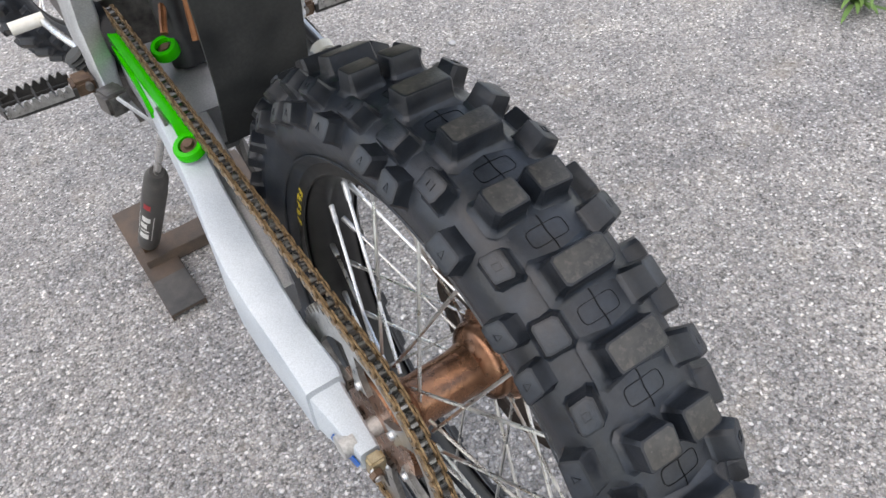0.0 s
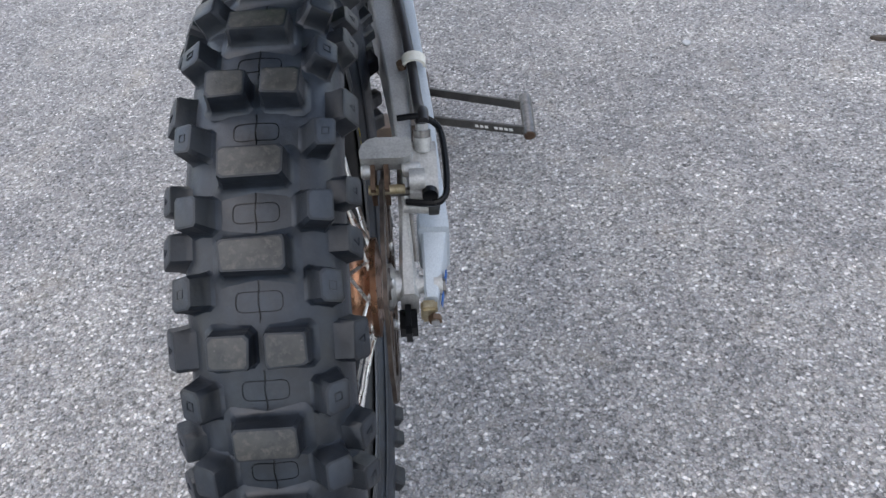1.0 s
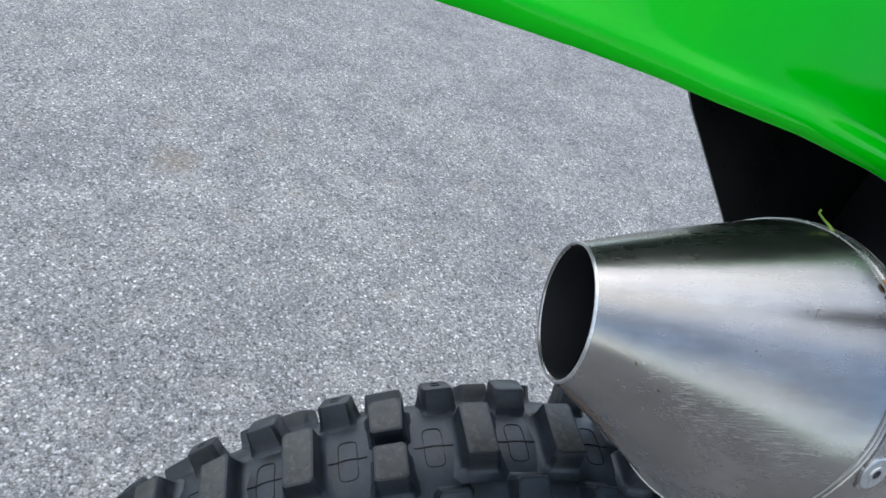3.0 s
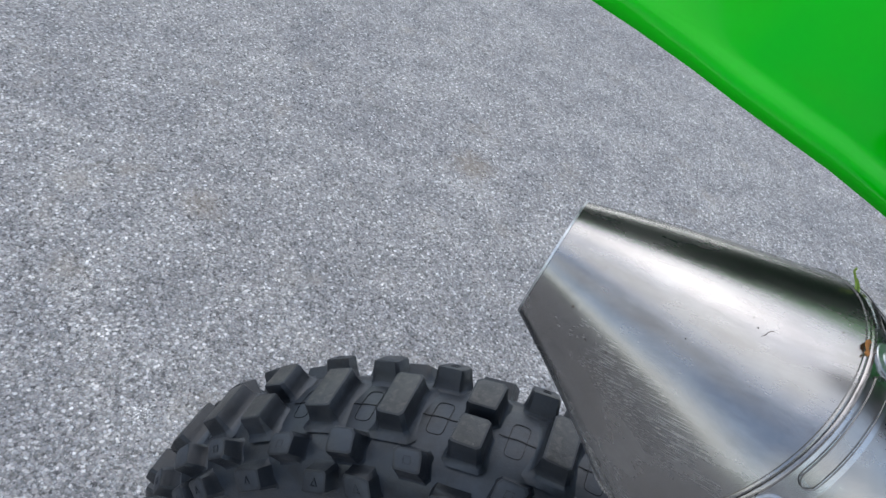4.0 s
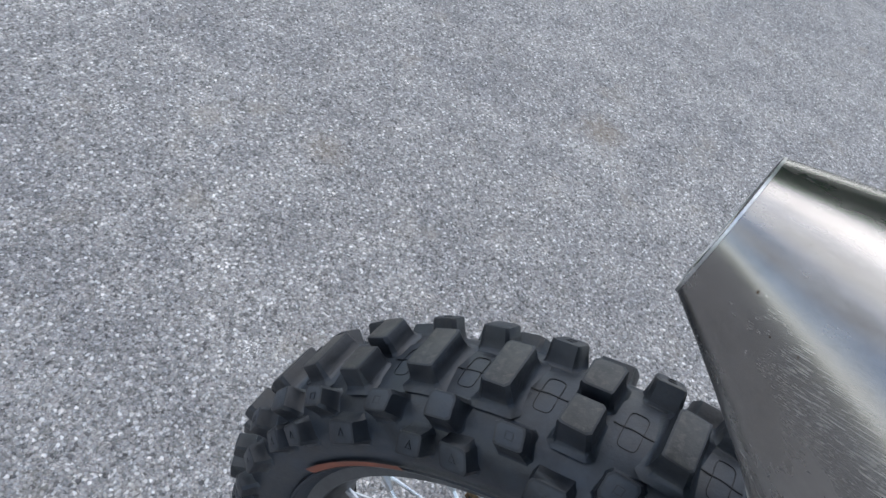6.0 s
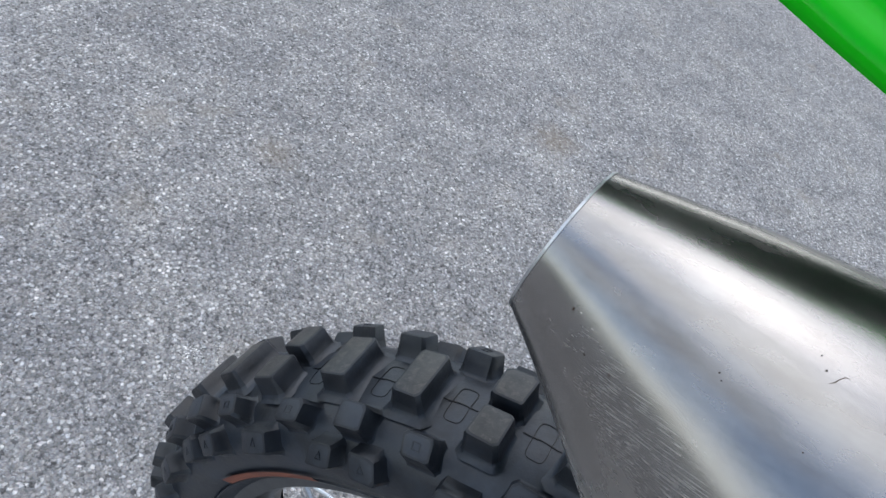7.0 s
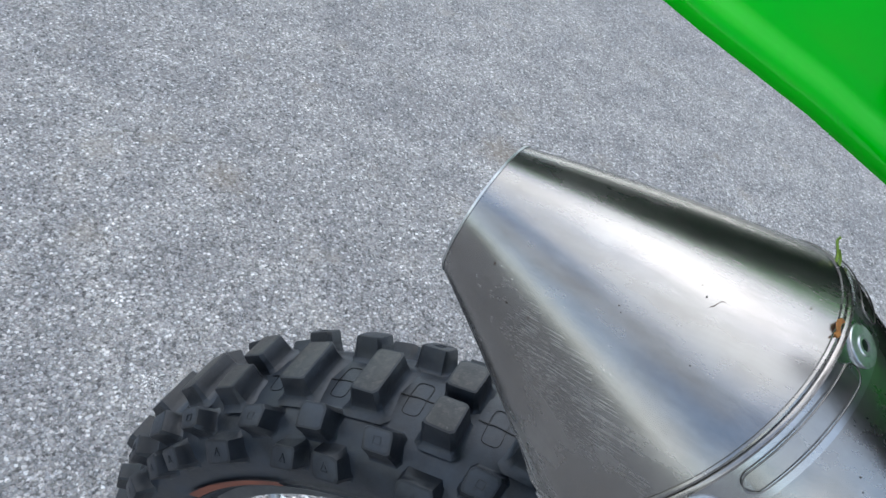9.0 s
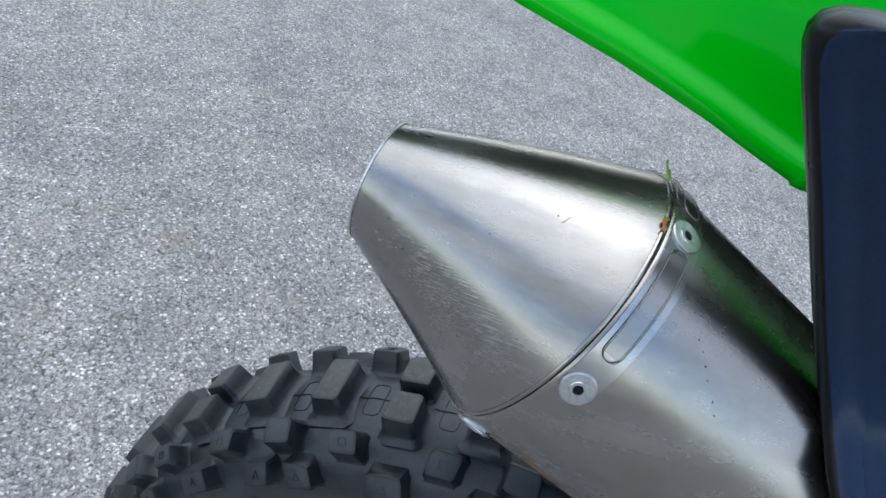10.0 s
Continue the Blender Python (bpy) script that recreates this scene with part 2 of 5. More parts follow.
ASPHALT = asphalt_material()
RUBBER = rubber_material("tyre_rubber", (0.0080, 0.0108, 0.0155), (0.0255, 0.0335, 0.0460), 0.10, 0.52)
# block flanks have their shade in the colour; marks and lettering share it
FLANK = rubber_material("shaded_block_rubber", (0.0042, 0.0058, 0.0086), (0.0138, 0.0178, 0.0245), 0.08, 0.45)
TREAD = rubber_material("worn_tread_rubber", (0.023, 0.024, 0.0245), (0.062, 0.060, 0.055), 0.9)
STEEL = brushed_steel("brushed_steel", (0.305, 0.292, 0.280), (0.385, 0.378, 0.372), 1.0)
CANISTER = brushed_steel("polished_silencer_steel", (0.330, 0.308, 0.295), (0.415, 0.395, 0.380), 0.0)
STRAP = brushed_steel("bright_strap_steel", (0.40, 0.40, 0.405), (0.52, 0.52, 0.53), 0.0)
RUST_ORANGE = speckled("orange_rust", (0.20, 0.075, 0.018), (0.36, 0.150, 0.035), 400, (0.7, 0.85), 0.0, 0.3)
GREEN = green_plastic()
# darker copy of the fender green: the underside's shade put into the colour
SHADED_GREEN = speckled("shaded_green_underside", (0.055, 0.150, 0.085), (0.090, 0.180, 0.115), 16, (0.6, 0.8), 0.0, 0.3, 300)
SOOT = speckled("sooty_pipe", (0.0025, 0.0030, 0.0040), (0.006, 0.007, 0.009), 40, (0.55, 0.75), 0.0, 0.2, Specular_IOR_Level=0.25)
GOLD = chain_gold()
BRONZE = bronze_material()
ALLOY = speckled("painted_alloy", (0.375, 0.42, 0.465), (0.46, 0.505, 0.545), 14, (0.34, 0.50), 0.12, 0.03)
CAST = speckled("cast_alloy", (0.36, 0.36, 0.355), (0.52, 0.52, 0.51), 30, (0.40, 0.56), 0.6, 0.18, 420)
DULL_ALLOY = speckled("dull_frame_alloy", (0.30, 0.31, 0.32), (0.46, 0.47, 0.48), 22, (0.4, 0.55), 0.55, 0.2, 600)
BLACK = speckled("black_plastic", (0.0022, 0.0026, 0.0034), (0.005, 0.006, 0.0075), 20, (0.24, 0.36), 0.0, 0.10, 700, Specular_IOR_Level=0.22)
DUSTY = speckled("dusty_black_plastic", (0.012, 0.0135, 0.0140), (0.046, 0.049, 0.048), 11, (0.55, 0.75), 0.0, 0.2, 500)
FLAP_RUBBER = speckled("dust_streaked_flap_rubber", (0.007, 0.0085, 0.0095), (0.040, 0.041, 0.040), 15, (0.5, 0.8), 0.0, 0.35, 260)
NAVY = speckled("navy_panel_plastic", (0.0035, 0.0125, 0.038), (0.006, 0.020, 0.058), 12, (0.20, 0.32), 0.0, 0.05, 900, Specular_IOR_Level=0.30)
RIM_BLACK = speckled("black_anodised_rim", (0.012, 0.012, 0.013), (0.030, 0.030, 0.030), 40, (0.35, 0.5), 0.3, 0.1)
CHROME = speckled("bright_spoke_steel", (0.62, 0.62, 0.60), (0.78, 0.78, 0.77), 70, (0.22, 0.36), 1.0, 0.1)
PEG_STEEL = speckled("dark_peg_steel", (0.014, 0.014, 0.014), (0.045, 0.043, 0.040), 70, (0.42, 0.58), 0.3, 0.2)
DARK_STEEL = speckled("dark_oily_steel", (0.10, 0.095, 0.09), (0.24, 0.23, 0.22), 90, (0.32, 0.5), 0.9, 0.2)
ROLLER = speckled("worn_roller_steel", (0.26, 0.26, 0.25), (0.48, 0.48, 0.47), 120, (0.25, 0.4), 0.95, 0.15)
CHAIN_STEEL = speckled("oily_chain_steel", (0.09, 0.09, 0.088), (0.30, 0.30, 0.29), 160, (0.22, 0.4), 0.95, 0.15)
# sky sheen of the right rim lip, put in as a grey base colour
LIP_GREY = speckled("sky_sheen_rim_lip", (0.05, 0.052, 0.055), (0.12, 0.122, 0.126), 50, (0.36, 0.5), 0.4, 0.1)
PASSIVATED = speckled("yellow_zinc_plate", (0.30, 0.24, 0.14), (0.46, 0.40, 0.28), 90, (0.35, 0.5), 0.7, 0.15)
DISC = speckled("dark_worn_disc_steel", (0.045, 0.036, 0.031), (0.125, 0.098, 0.082), 70, (0.34, 0.5), 0.75, 0.2)
ZINC = speckled("zinc_bolt", (0.46, 0.47, 0.48), (0.62, 0.63, 0.64), 120, (0.28, 0.42), 0.95, 0.15)
RUST = speckled("brown_rusty_steel", (0.075, 0.045, 0.030), (0.17, 0.115, 0.080), 80, (0.5, 0.72), 0.6, 0.35, 400)
STAND_PAINT = speckled("stand_grey_paint", (0.030, 0.030, 0.031), (0.085, 0.080, 0.074), 24, (0.45, 0.65), 0.2, 0.25, 400)
STAND_RUST = speckled("stand_rusty_plate", (0.042, 0.035, 0.031), (0.115, 0.080, 0.058), 19, (0.55, 0.75), 0.2, 0.3, 400)
RED = speckled("red_anodised", (0.38, 0.012, 0.02), (0.50, 0.02, 0.03), 60, (0.3, 0.4), 0.5, 0.1)
BLUE = speckled("blue_anodised", (0.006, 0.10, 0.42), (0.010, 0.16, 0.55), 60, (0.3, 0.4), 0.5, 0.1)
YELLOW = speckled("yellow_sticker", (0.55, 0.42, 0.03), (0.68, 0.52, 0.05), 80, (0.45, 0.6), 0.0, 0.05)
ORANGE = speckled("faded_orange_paint", (0.16, 0.05, 0.03), (0.26, 0.085, 0.05), 70, (0.6, 0.75), 0.0, 0.2)
WHITE = speckled("aged_white_plastic", (0.66, 0.64, 0.56), (0.78, 0.77, 0.72), 60, (0.4, 0.55), 0.0, 0.1)
HOSE = speckled("black_hose_rubber", (0.010, 0.010, 0.011), (0.028, 0.028, 0.030), 60, (0.35, 0.5), 0.0, 0.15)
LEAF = speckled("weed_leaf", (0.05, 0.12, 0.02), (0.12, 0.22, 0.04), 30, (0.5, 0.65), 0.0, 0.1)
WISP = speckled("fresh_grass", (0.16, 0.27, 0.03), (0.28, 0.38, 0.07), 30, (0.5, 0.65), 0.0, 0.1)
BARK = speckled("dark_bark", (0.020, 0.015, 0.011), (0.060, 0.045, 0.033), 60, (0.7, 0.85), 0.0, 0.4, 300)
COPPER = speckled("burnt_pipe_metal", (0.16, 0.065, 0.03), (0.30, 0.13, 0.06), 40, (0.3, 0.45), 0.85, 0.2)
PRINT = speckled("pale_print", (0.55, 0.55, 0.53), (0.68, 0.68, 0.66), 90, (0.5, 0.6), 0.0, 0.05)

# ---------------------------------------------------------------- mesh helpers


def part(name, bm, material, parent=None, label="", smooth=40.0, m=None):
    """Links a bmesh as one mesh object, under a thing or a part."""
    bmesh.ops.remove_doubles(bm, verts=bm.verts, dist=1e-6)
    bmesh.ops.recalc_face_normals(bm, faces=bm.faces)
    for f in bm.faces:
        f.smooth = True
    for e in bm.edges:
        if len(e.link_faces) == 2 and e.calc_face_angle(0.0) > radians(smooth):
            e.smooth = False
    mesh = bpy.data.meshes.new(name)
    bm.to_mesh(mesh)
    bm.free()
    for some in material if isinstance(material, (list, tuple)) else (material,):
        mesh.materials.append(some)
    ob = new(name, mesh)
    if parent is not None:
        ob.parent = parent
    if m is not None:
        ob.matrix_basis = m
    if label:
        ob["label"] = label
    return ob


def loft(rings, caps=True, closed=True, bm=None, around=False):
    """Skin over rings of equal count. around: the last ring joins the first."""
    bm = bm or bmesh.new()
    made = [[bm.verts.new(p) for p in ring] for ring in rings]
    pairs = list(zip(made, made[1:])) + ([(made[-1], made[0])] if around else [])
    for a, b in pairs:
        for i in range(len(a) if closed else len(a) - 1):
            j = (i + 1) % len(a)
            bm.faces.new((a[i], a[j], b[j], b[i]))
    if caps and not around and closed:
        bm.faces.new(made[0][::-1])
        bm.faces.new(made[-1])
    return bm


def circle(centre, axis, r, n=24, phase=0.0):
    q = Vector(axis).normalized().to_track_quat("Z", "Y")
    return [Vector(centre) + q @ Vector((r * math.cos(phase + math.tau * i / n), r * math.sin(phase + math.tau * i / n), 0)) for i in range(n)]


def lathe_x(profile, n=48, closed=False, bm=None):
    """Turns (x, r) about the x axis."""
    rings = [[Vector((x, r * math.sin(math.tau * i / n), r * math.cos(math.tau * i / n))) for i in range(n)] for x, r in profile]
    return loft(rings, caps=not closed, bm=bm, around=closed)


def tube(points, r, n=10, bm=None, caps=True):
    """A round bar through the points; r: one radius, or one for each point."""
    pts = [Vector(p) for p in points]
    radii = r if hasattr(r, "__len__") else [r] * len(pts)
    ways = [(pts[min(i + 1, len(pts) - 1)] - pts[max(i - 1, 0)]).normalized() for i in range(len(pts))]
    side = ways[0].orthogonal().normalized()
    rings = []
    for p, w, rr in zip(pts, ways, radii):
        side = (side - w * side.dot(w)).normalized()
        up = w.cross(side)
        rings.append([p + rr * (math.cos(math.tau * i / n) * side + math.sin(math.tau * i / n) * up) for i in range(n)])
    return loft(rings, caps, bm=bm)


def curve_points(points, steps=6):
    """A smooth run through the points."""
    p = [Vector(v) for v in points]
    p = [2 * p[0] - p[1]] + p + [2 * p[-1] - p[-2]]
    out = []
    for a, b, c, d in zip(p, p[1:], p[2:], p[3:]):
        for i in range(steps):
            t = i / steps
            out.append(0.5 * (2 * b + (c - a) * t + (2 * a - 5 * b + 4 * c - d) * t * t + (3 * b - a - 3 * c + d) * t ** 3))
    return out + [p[-2]]


def bevelled(bm, width, segments=2):
    bmesh.ops.bevel(bm, geom=[e for e in bm.edges if len(e.link_faces) == 2 and e.calc_face_angle(0) > 0.5], offset=width, segments=segments, affect="EDGES", clamp_overlap=True)
    return bm


def block(size, at=(0, 0, 0), turn=(0, 0, 0), bevel=0.0, bm=None):
    """A box with softened edges."""
    own = bmesh.new()
    bmesh.ops.create_cube(own, size=1.0, matrix=Matrix.Diagonal((*size, 1)))
    if bevel:
        bevelled(own, bevel)
    bmesh.ops.transform(own, matrix=pose(*at, *turn), verts=own.verts)
    return merged(bm, own)


def merged(bm, own):
    if bm is None:
        return own
    mesh = bpy.data.meshes.new("scratch")
    own.to_mesh(mesh)
    own.free()
    bm.from_mesh(mesh)
    bpy.data.meshes.remove(mesh)
    return bm


def slab(outline, thick, m=None, bevel=0.0, bm=None, holes=()):
    """A flat plate: a 2D outline in xy, thick in z."""
    own = bmesh.new()
    loft([[Vector((x, y, -thick / 2)) for x, y in outline], [Vector((x, y, thick / 2)) for x, y in outline]], bm=own)
    if bevel:
        bevelled(own, bevel, 1)
    if m is not None:
        bmesh.ops.transform(own, matrix=m, verts=own.verts)
    return merged(bm, own)


def thing(name, label, category, m=None, group="", kind=""):
    ob = new(name)
    ob.empty_display_size = 0.1
    if m is not None:
        ob.matrix_basis = m
    return tagged(ob, label, category, group, kind)


def structure(ob, label):
    return tagged(ob, label, "", "", "structure")


# ---------------------------------------------------------------- ground
g = bmesh.new()
bmesh.ops.create_grid(g, x_segments=8, y_segments=8, size=60.0)
structure(part("ground", g, ASPHALT), "worn grey asphalt with pale exposed stone chips")

# unseen low ring all round, added to keep the bright horizon out of reflections
horizon_ring = bmesh.new()
rng = random.Random(11)
rings = []
for deep, high in ((0.0, 0.0), (0.2, 0.55), (0.9, 0.9), (1.6, 1.0), (3.0, 0.9), (4.0, 0.0)):
    ring = []
    for i in range(120):
        a = math.tau * i / 120
        top = 3.0 + 1.0 * noise.noise(Vector((math.cos(a) * 5, math.sin(a) * 5, 0.3))) + 0.5 * noise.noise(Vector((math.cos(a) * 19, math.sin(a) * 19, 2.3)))
        r = 50.0 + deep + 0.5 * noise.noise(Vector((math.cos(a) * 23, math.sin(a) * 23, high * 3)))
        ring.append(Vector((r * math.cos(a), r * math.sin(a), top * high)))
    rings.append(ring)
loft(rings, caps=False, bm=horizon_ring)
structure(part("backdrop", horizon_ring, speckled("backdrop_green", (0.030, 0.048, 0.020), (0.075, 0.095, 0.045), 1.2, (0.8, 0.95), 0.0, 0.6, 9.0)), "unseen low green backdrop ring added to hide the bright horizon")

# ---------------------------------------------------------------- dirt bike; the rear axle is its origin, y ahead, x to its right
AXLE_HEIGHT, BIKE_LEAN, TREAD_TURN = 0.448, 3.18, -19.4
bike = thing("dirt_bike", "green and white motocross bike with knobbly tyres raised on a stand", "motorcycle", pose(0, 0, AXLE_HEIGHT, 0, BIKE_LEAN, 0))


# -- rear wheel
def tyre_profile(r_rim, r_crown, half):
    """Outer carcass from bead to bead, then the inner wall."""
    h = r_crown - r_rim
    one = [(0.50, 0.00), (0.62, 0.05), (0.80, 0.18), (0.94, 0.36), (1.00, 0.52), (0.97, 0.68), (0.86, 0.82), (0.66, 0.92), (0.36, 0.98)]
    outer = [(half * a, r_rim + h * b) for a, b in one] + [(0.0, r_crown)]
    outer += [(-x, r) for x, r in outer[-2::-1]]
    inner = [(-half * 0.40, r_rim), (-half * 0.8, r_rim + h * 0.4), (0.0, r_crown - 0.012), (half * 0.8, r_rim + h * 0.4), (half * 0.40, r_rim)]
    return outer + inner


CORNERS = ((-1, -1, 0, 1), (-1, -1, 1, 0), (1, -1, -1, 0), (1, -1, 0, 1), (1, 1, 0, -1), (1, 1, -1, 0), (-1, 1, 1, 0), (-1, 1, 0, -1))


def softened(bm, name, materials, sharp=34.0):
    bmesh.ops.recalc_face_normals(bm, faces=bm.faces)
    for f in bm.faces:
        f.smooth = True
    for e in bm.edges:
        if len(e.link_faces) == 2 and e.calc_face_angle(0.0) > radians(sharp):
            e.smooth = False
    mesh = bpy.data.meshes.new(name)
    bm.to_mesh(mesh)
    bm.free()
    for some in materials:
        mesh.materials.append(some)
    return mesh


def block_rings(place, a, b, low, high, wide, seed):
    """A moulded block: a wide fillet at the foot, steep sides, a worn top; place(u, v, h) gives the point."""
    rng = random.Random(seed)
    lean = [(rng.uniform(-1, 1) * 0.0007, rng.uniform(-1, 1) * 0.0007, rng.uniform(-1, 0.2) * 0.0006) for c in CORNERS]
    h = high - low
    rings = []
    for t, k, cut, worn in ((0.0, wide, 0.0046, 0), (0.10, wide * 0.55, 0.0038, 0), (0.26, wide * 0.24, 0.0030, 0), (0.55, wide * 0.09, 0.0024, 0.3), (0.90, 0.0, 0.0020, 1), (0.975, -0.0005, 0.0020, 1), (1.0, -0.0017, 0.0022, 1)):
        ring = []
        for (u, v, cu, cv), (jx, jy, jz) in zip(CORNERS, lean):
            ring.append(place(u * (a + k) + cu * cut + worn * jx, v * (b + k) + cv * cut + worn * jy, low + h * t + worn * jz))
        rings.append(ring)
    return rings


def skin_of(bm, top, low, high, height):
    """Dusty foot, flanks coloured darker for shade, worn top: material slots 0, 1 and 2."""
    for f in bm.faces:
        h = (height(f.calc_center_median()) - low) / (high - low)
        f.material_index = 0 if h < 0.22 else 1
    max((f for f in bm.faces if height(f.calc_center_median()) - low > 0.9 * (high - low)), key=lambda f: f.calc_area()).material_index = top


def knob_mesh(name, across, along, low, high, x, tilt, flare=0.0074, seed=1):
    """A tread block at the top of the wheel: foot at radius low, worn top at high."""
    bm = loft(block_rings(lambda u, v, h: Vector((x + u, v, h + tilt * (1 if u > 0 else -1))), across / 2, along / 2, low, high, flare, seed))
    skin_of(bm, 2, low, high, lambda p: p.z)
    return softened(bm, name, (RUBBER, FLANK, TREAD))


def side_knob_mesh(name, across, along, low, high, angle, foot, skew=0.0, seed=1, spread=1.0):
    """A block that stands out from the shoulder: angle in degrees from straight out of the tread towards the side; spread: how far its foot runs up to the tread."""
    out = Vector((math.sin(radians(angle)), 0, math.cos(radians(angle))))
    wide = Vector((math.cos(radians(angle)), 0, -math.sin(radians(angle))))
    base = Vector(foot)

    def place(u, v, h):
        over = max(0.0, -u - across / 2)
        return base + out * h + wide * (u - over * (spread - 1.0)) + Vector((0, v + skew * u, 0))

    bm = loft(block_rings(place, across / 2, along / 2, low, high, 0.0068, seed))
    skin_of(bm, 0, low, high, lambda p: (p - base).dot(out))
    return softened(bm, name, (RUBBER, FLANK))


def moulded_mark(kind, high, angle, foot, skew):
    """A small raised outline on a shoulder block's top: a square or an arrow head."""
    out = Vector((math.sin(radians(angle)), 0, math.cos(radians(angle))))
    wide = Vector((math.cos(radians(angle)), 0, -math.sin(radians(angle))))
    line = ((-0.0026, -0.0028), (0.0026, -0.0028), (0.0026, 0.0028), (-0.0026, 0.0028)) if kind == "square" else ((-0.0032, 0.0), (0.0028, 0.0027), (0.0028, -0.0027))
    rings = []
    for share, h in ((1.0, -0.0004), (1.0, 0.0002), (0.78, 0.0002), (0.78, -0.0004)):
        rings.append([Vector(foot) + out * (high + h) + wide * u * share + Vector((0, v * share + skew * u * share, 0)) for u, v in line])
    bm = loft(rings, around=True)
    bmesh.ops.recalc_face_normals(bm, faces=bm.faces)
    mesh = bpy.data.meshes.new("moulded_mark")
    bm.to_mesh(mesh)
    bm.free()
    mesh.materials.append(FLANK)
    return mesh


def turn_x(a):
    """The turn that brings the top of a wheel forward by a degrees."""
    return Matrix.Rotation(-radians(a), 4, "X")


def mirrored(mesh, name):
    bm = bmesh.new()
    bm.from_mesh(mesh)
    bmesh.ops.scale(bm, vec=(-1, 1, 1), verts=bm.verts)
    bmesh.ops.reverse_faces(bm, faces=bm.faces)
    other = bpy.data.meshes.new(name)
    bm.to_mesh(other)
    bm.free()
    for some in mesh.materials:
        other.materials.append(some)
    return other


CARCASS = tyre_profile(0.240, 0.3185, 0.053)
tyre = part("rear_tyre", lathe_x(CARCASS, 144, closed=True), RUBBER, bike, "black dusty knobbly off-road tyre", 60)
WIDE = [knob_mesh("wide_knob", 0.0408, 0.0215, 0.3160, 0.3352, 0.0, 0.0, seed=k) for k in range(4)]
SPLIT = [[knob_mesh("split_knob", 0.0262, 0.0220, 0.3155, 0.3350, s * 0.0174, -0.0004 * s, 0.0046, 9 + 2 * k + s) for s in (-1, 1)] for k in range(2)]
SIDES = []
for k in range(2):
    high = side_knob_mesh("shoulder_knob", 0.0165, 0.0210, -0.005, 0.0160, 31, (0.0373, 0, 0.3105), 0.16, 20 + k)
    middle = side_knob_mesh("shoulder_knob", 0.0185, 0.0215, -0.005, 0.0160, 28, (0.0345, 0, 0.3125), 0.0, 25 + k)
    late = side_knob_mesh("shoulder_knob", 0.0165, 0.0210, -0.005, 0.0160, 32, (0.0380, 0, 0.3100), -0.16, 30 + k)
    outer = [side_knob_mesh("outer_knob", 0.0175, w, -0.006, 0.0140, 58, (0.0490, 0, 0.2960), skew, 40 + 5 * k + j, 2.2) for j, (w, skew) in enumerate(((0.0260, 0.0), (0.0200, 0.18), (0.0200, -0.18)))]
    set_of = ((high, 5.9), (middle, 14.9), (late, 23.7), (outer[0], 0.3), (outer[1], 12.1), (outer[2], 18.4))
    SIDES.append([(m, mirrored(m, m.name), at) for m, at in set_of])
MARKS = [(moulded_mark("square", 0.0160, 31, (0.0373, 0, 0.3105), 0.16), 5.9), (moulded_mark("square", 0.0160, 32, (0.0380, 0, 0.3100), -0.16), 23.7)]
MARKS += [(moulded_mark("arrow", 0.0140, 58, (0.0490, 0, 0.2960), skew), at) for skew, at in ((0.0, 0.3), (0.18, 12.1), (-0.18, 18.4))]
MARKS = [(m, mirrored(m, m.name), at) for m, at in MARKS]


def knob_at(mesh, a, name="knob"):
    ob = new(name, mesh)
    ob.parent = tyre
    ob.matrix_basis = turn_x(a)


for row in range(36):
    a = TREAD_TURN + 10.0 * row
    for mesh in SPLIT[row // 3 % 2] if row % 3 == 0 else [WIDE[row % 4]]:
        knob_at(mesh, a)
    if row % 3 == 0:
        for right, left, at in SIDES[row // 3 % 2]:
            knob_at(right, a - at)
            knob_at(left, a - at)
        for right, left, at in MARKS:
            knob_at(right, a - at, "moulded_mark")
            knob_at(left, a - at, "moulded_mark")


def on_carcass(x, y, lift):
    """A point of the tread's ground, x across and y along from the top of the wheel."""
    outer = sorted(CARCASS[:19])
    r = float(np.interp(x, [p[0] for p in outer], [p[1] for p in outer])) + lift
    return Vector((x, r * math.sin(y / r), r * math.cos(y / r)))


def moulded_line(bm, points, wide, lift):
    """A thin raised line along flat points (x, y) of the tread."""
    rows = []
    for i, (x, y) in enumerate(points):
        (x0, y0), (x1, y1) = points[max(0, i - 1)], points[min(len(points) - 1, i + 1)]
        d = Vector((x1 - x0, y1 - y0)).normalized() * wide / 2
        rows.append([on_carcass(x - d.y, y + d.x, -0.0004), on_carcass(x - d.y, y + d.x, lift), on_carcass(x + d.y, y - d.x, lift), on_carcass(x + d.y, y - d.x, -0.0004)])
    loft(rows, bm=bm)


def mesh_of(bm, name, material):
    bmesh.ops.recalc_face_normals(bm, faces=bm.faces)
    mesh = bpy.data.meshes.new(name)
    bm.to_mesh(mesh)
    bm.free()
    mesh.materials.append(material)
    return mesh


# wear marks between the rows: a rounded frame crossed by one long line
mark = bmesh.new()
half_frame = [(0.0, 0.0062), (-0.006, 0.0063), (-0.0105, 0.0062), (-0.0130, 0.0055), (-0.0143, 0.0036), (-0.0146, 0.0), (-0.0143, -0.0036), (-0.0130, -0.0055), (-0.0105, -0.0062), (-0.006, -0.0063), (0.0, -0.0062)]
moulded_line(mark, half_frame, 0.0006, 0.00038)
moulded_line(mark, [(-x, y) for x, y in half_frame], 0.0004, 0.00030)
moulded_line(mark, [(0.0004 * math.sin(k * 0.9), -0.0130 + 0.0026 * k) for k in range(11)], 0.0007, 0.00045)
MARK = mesh_of(mark, "wear_mark", BLACK)
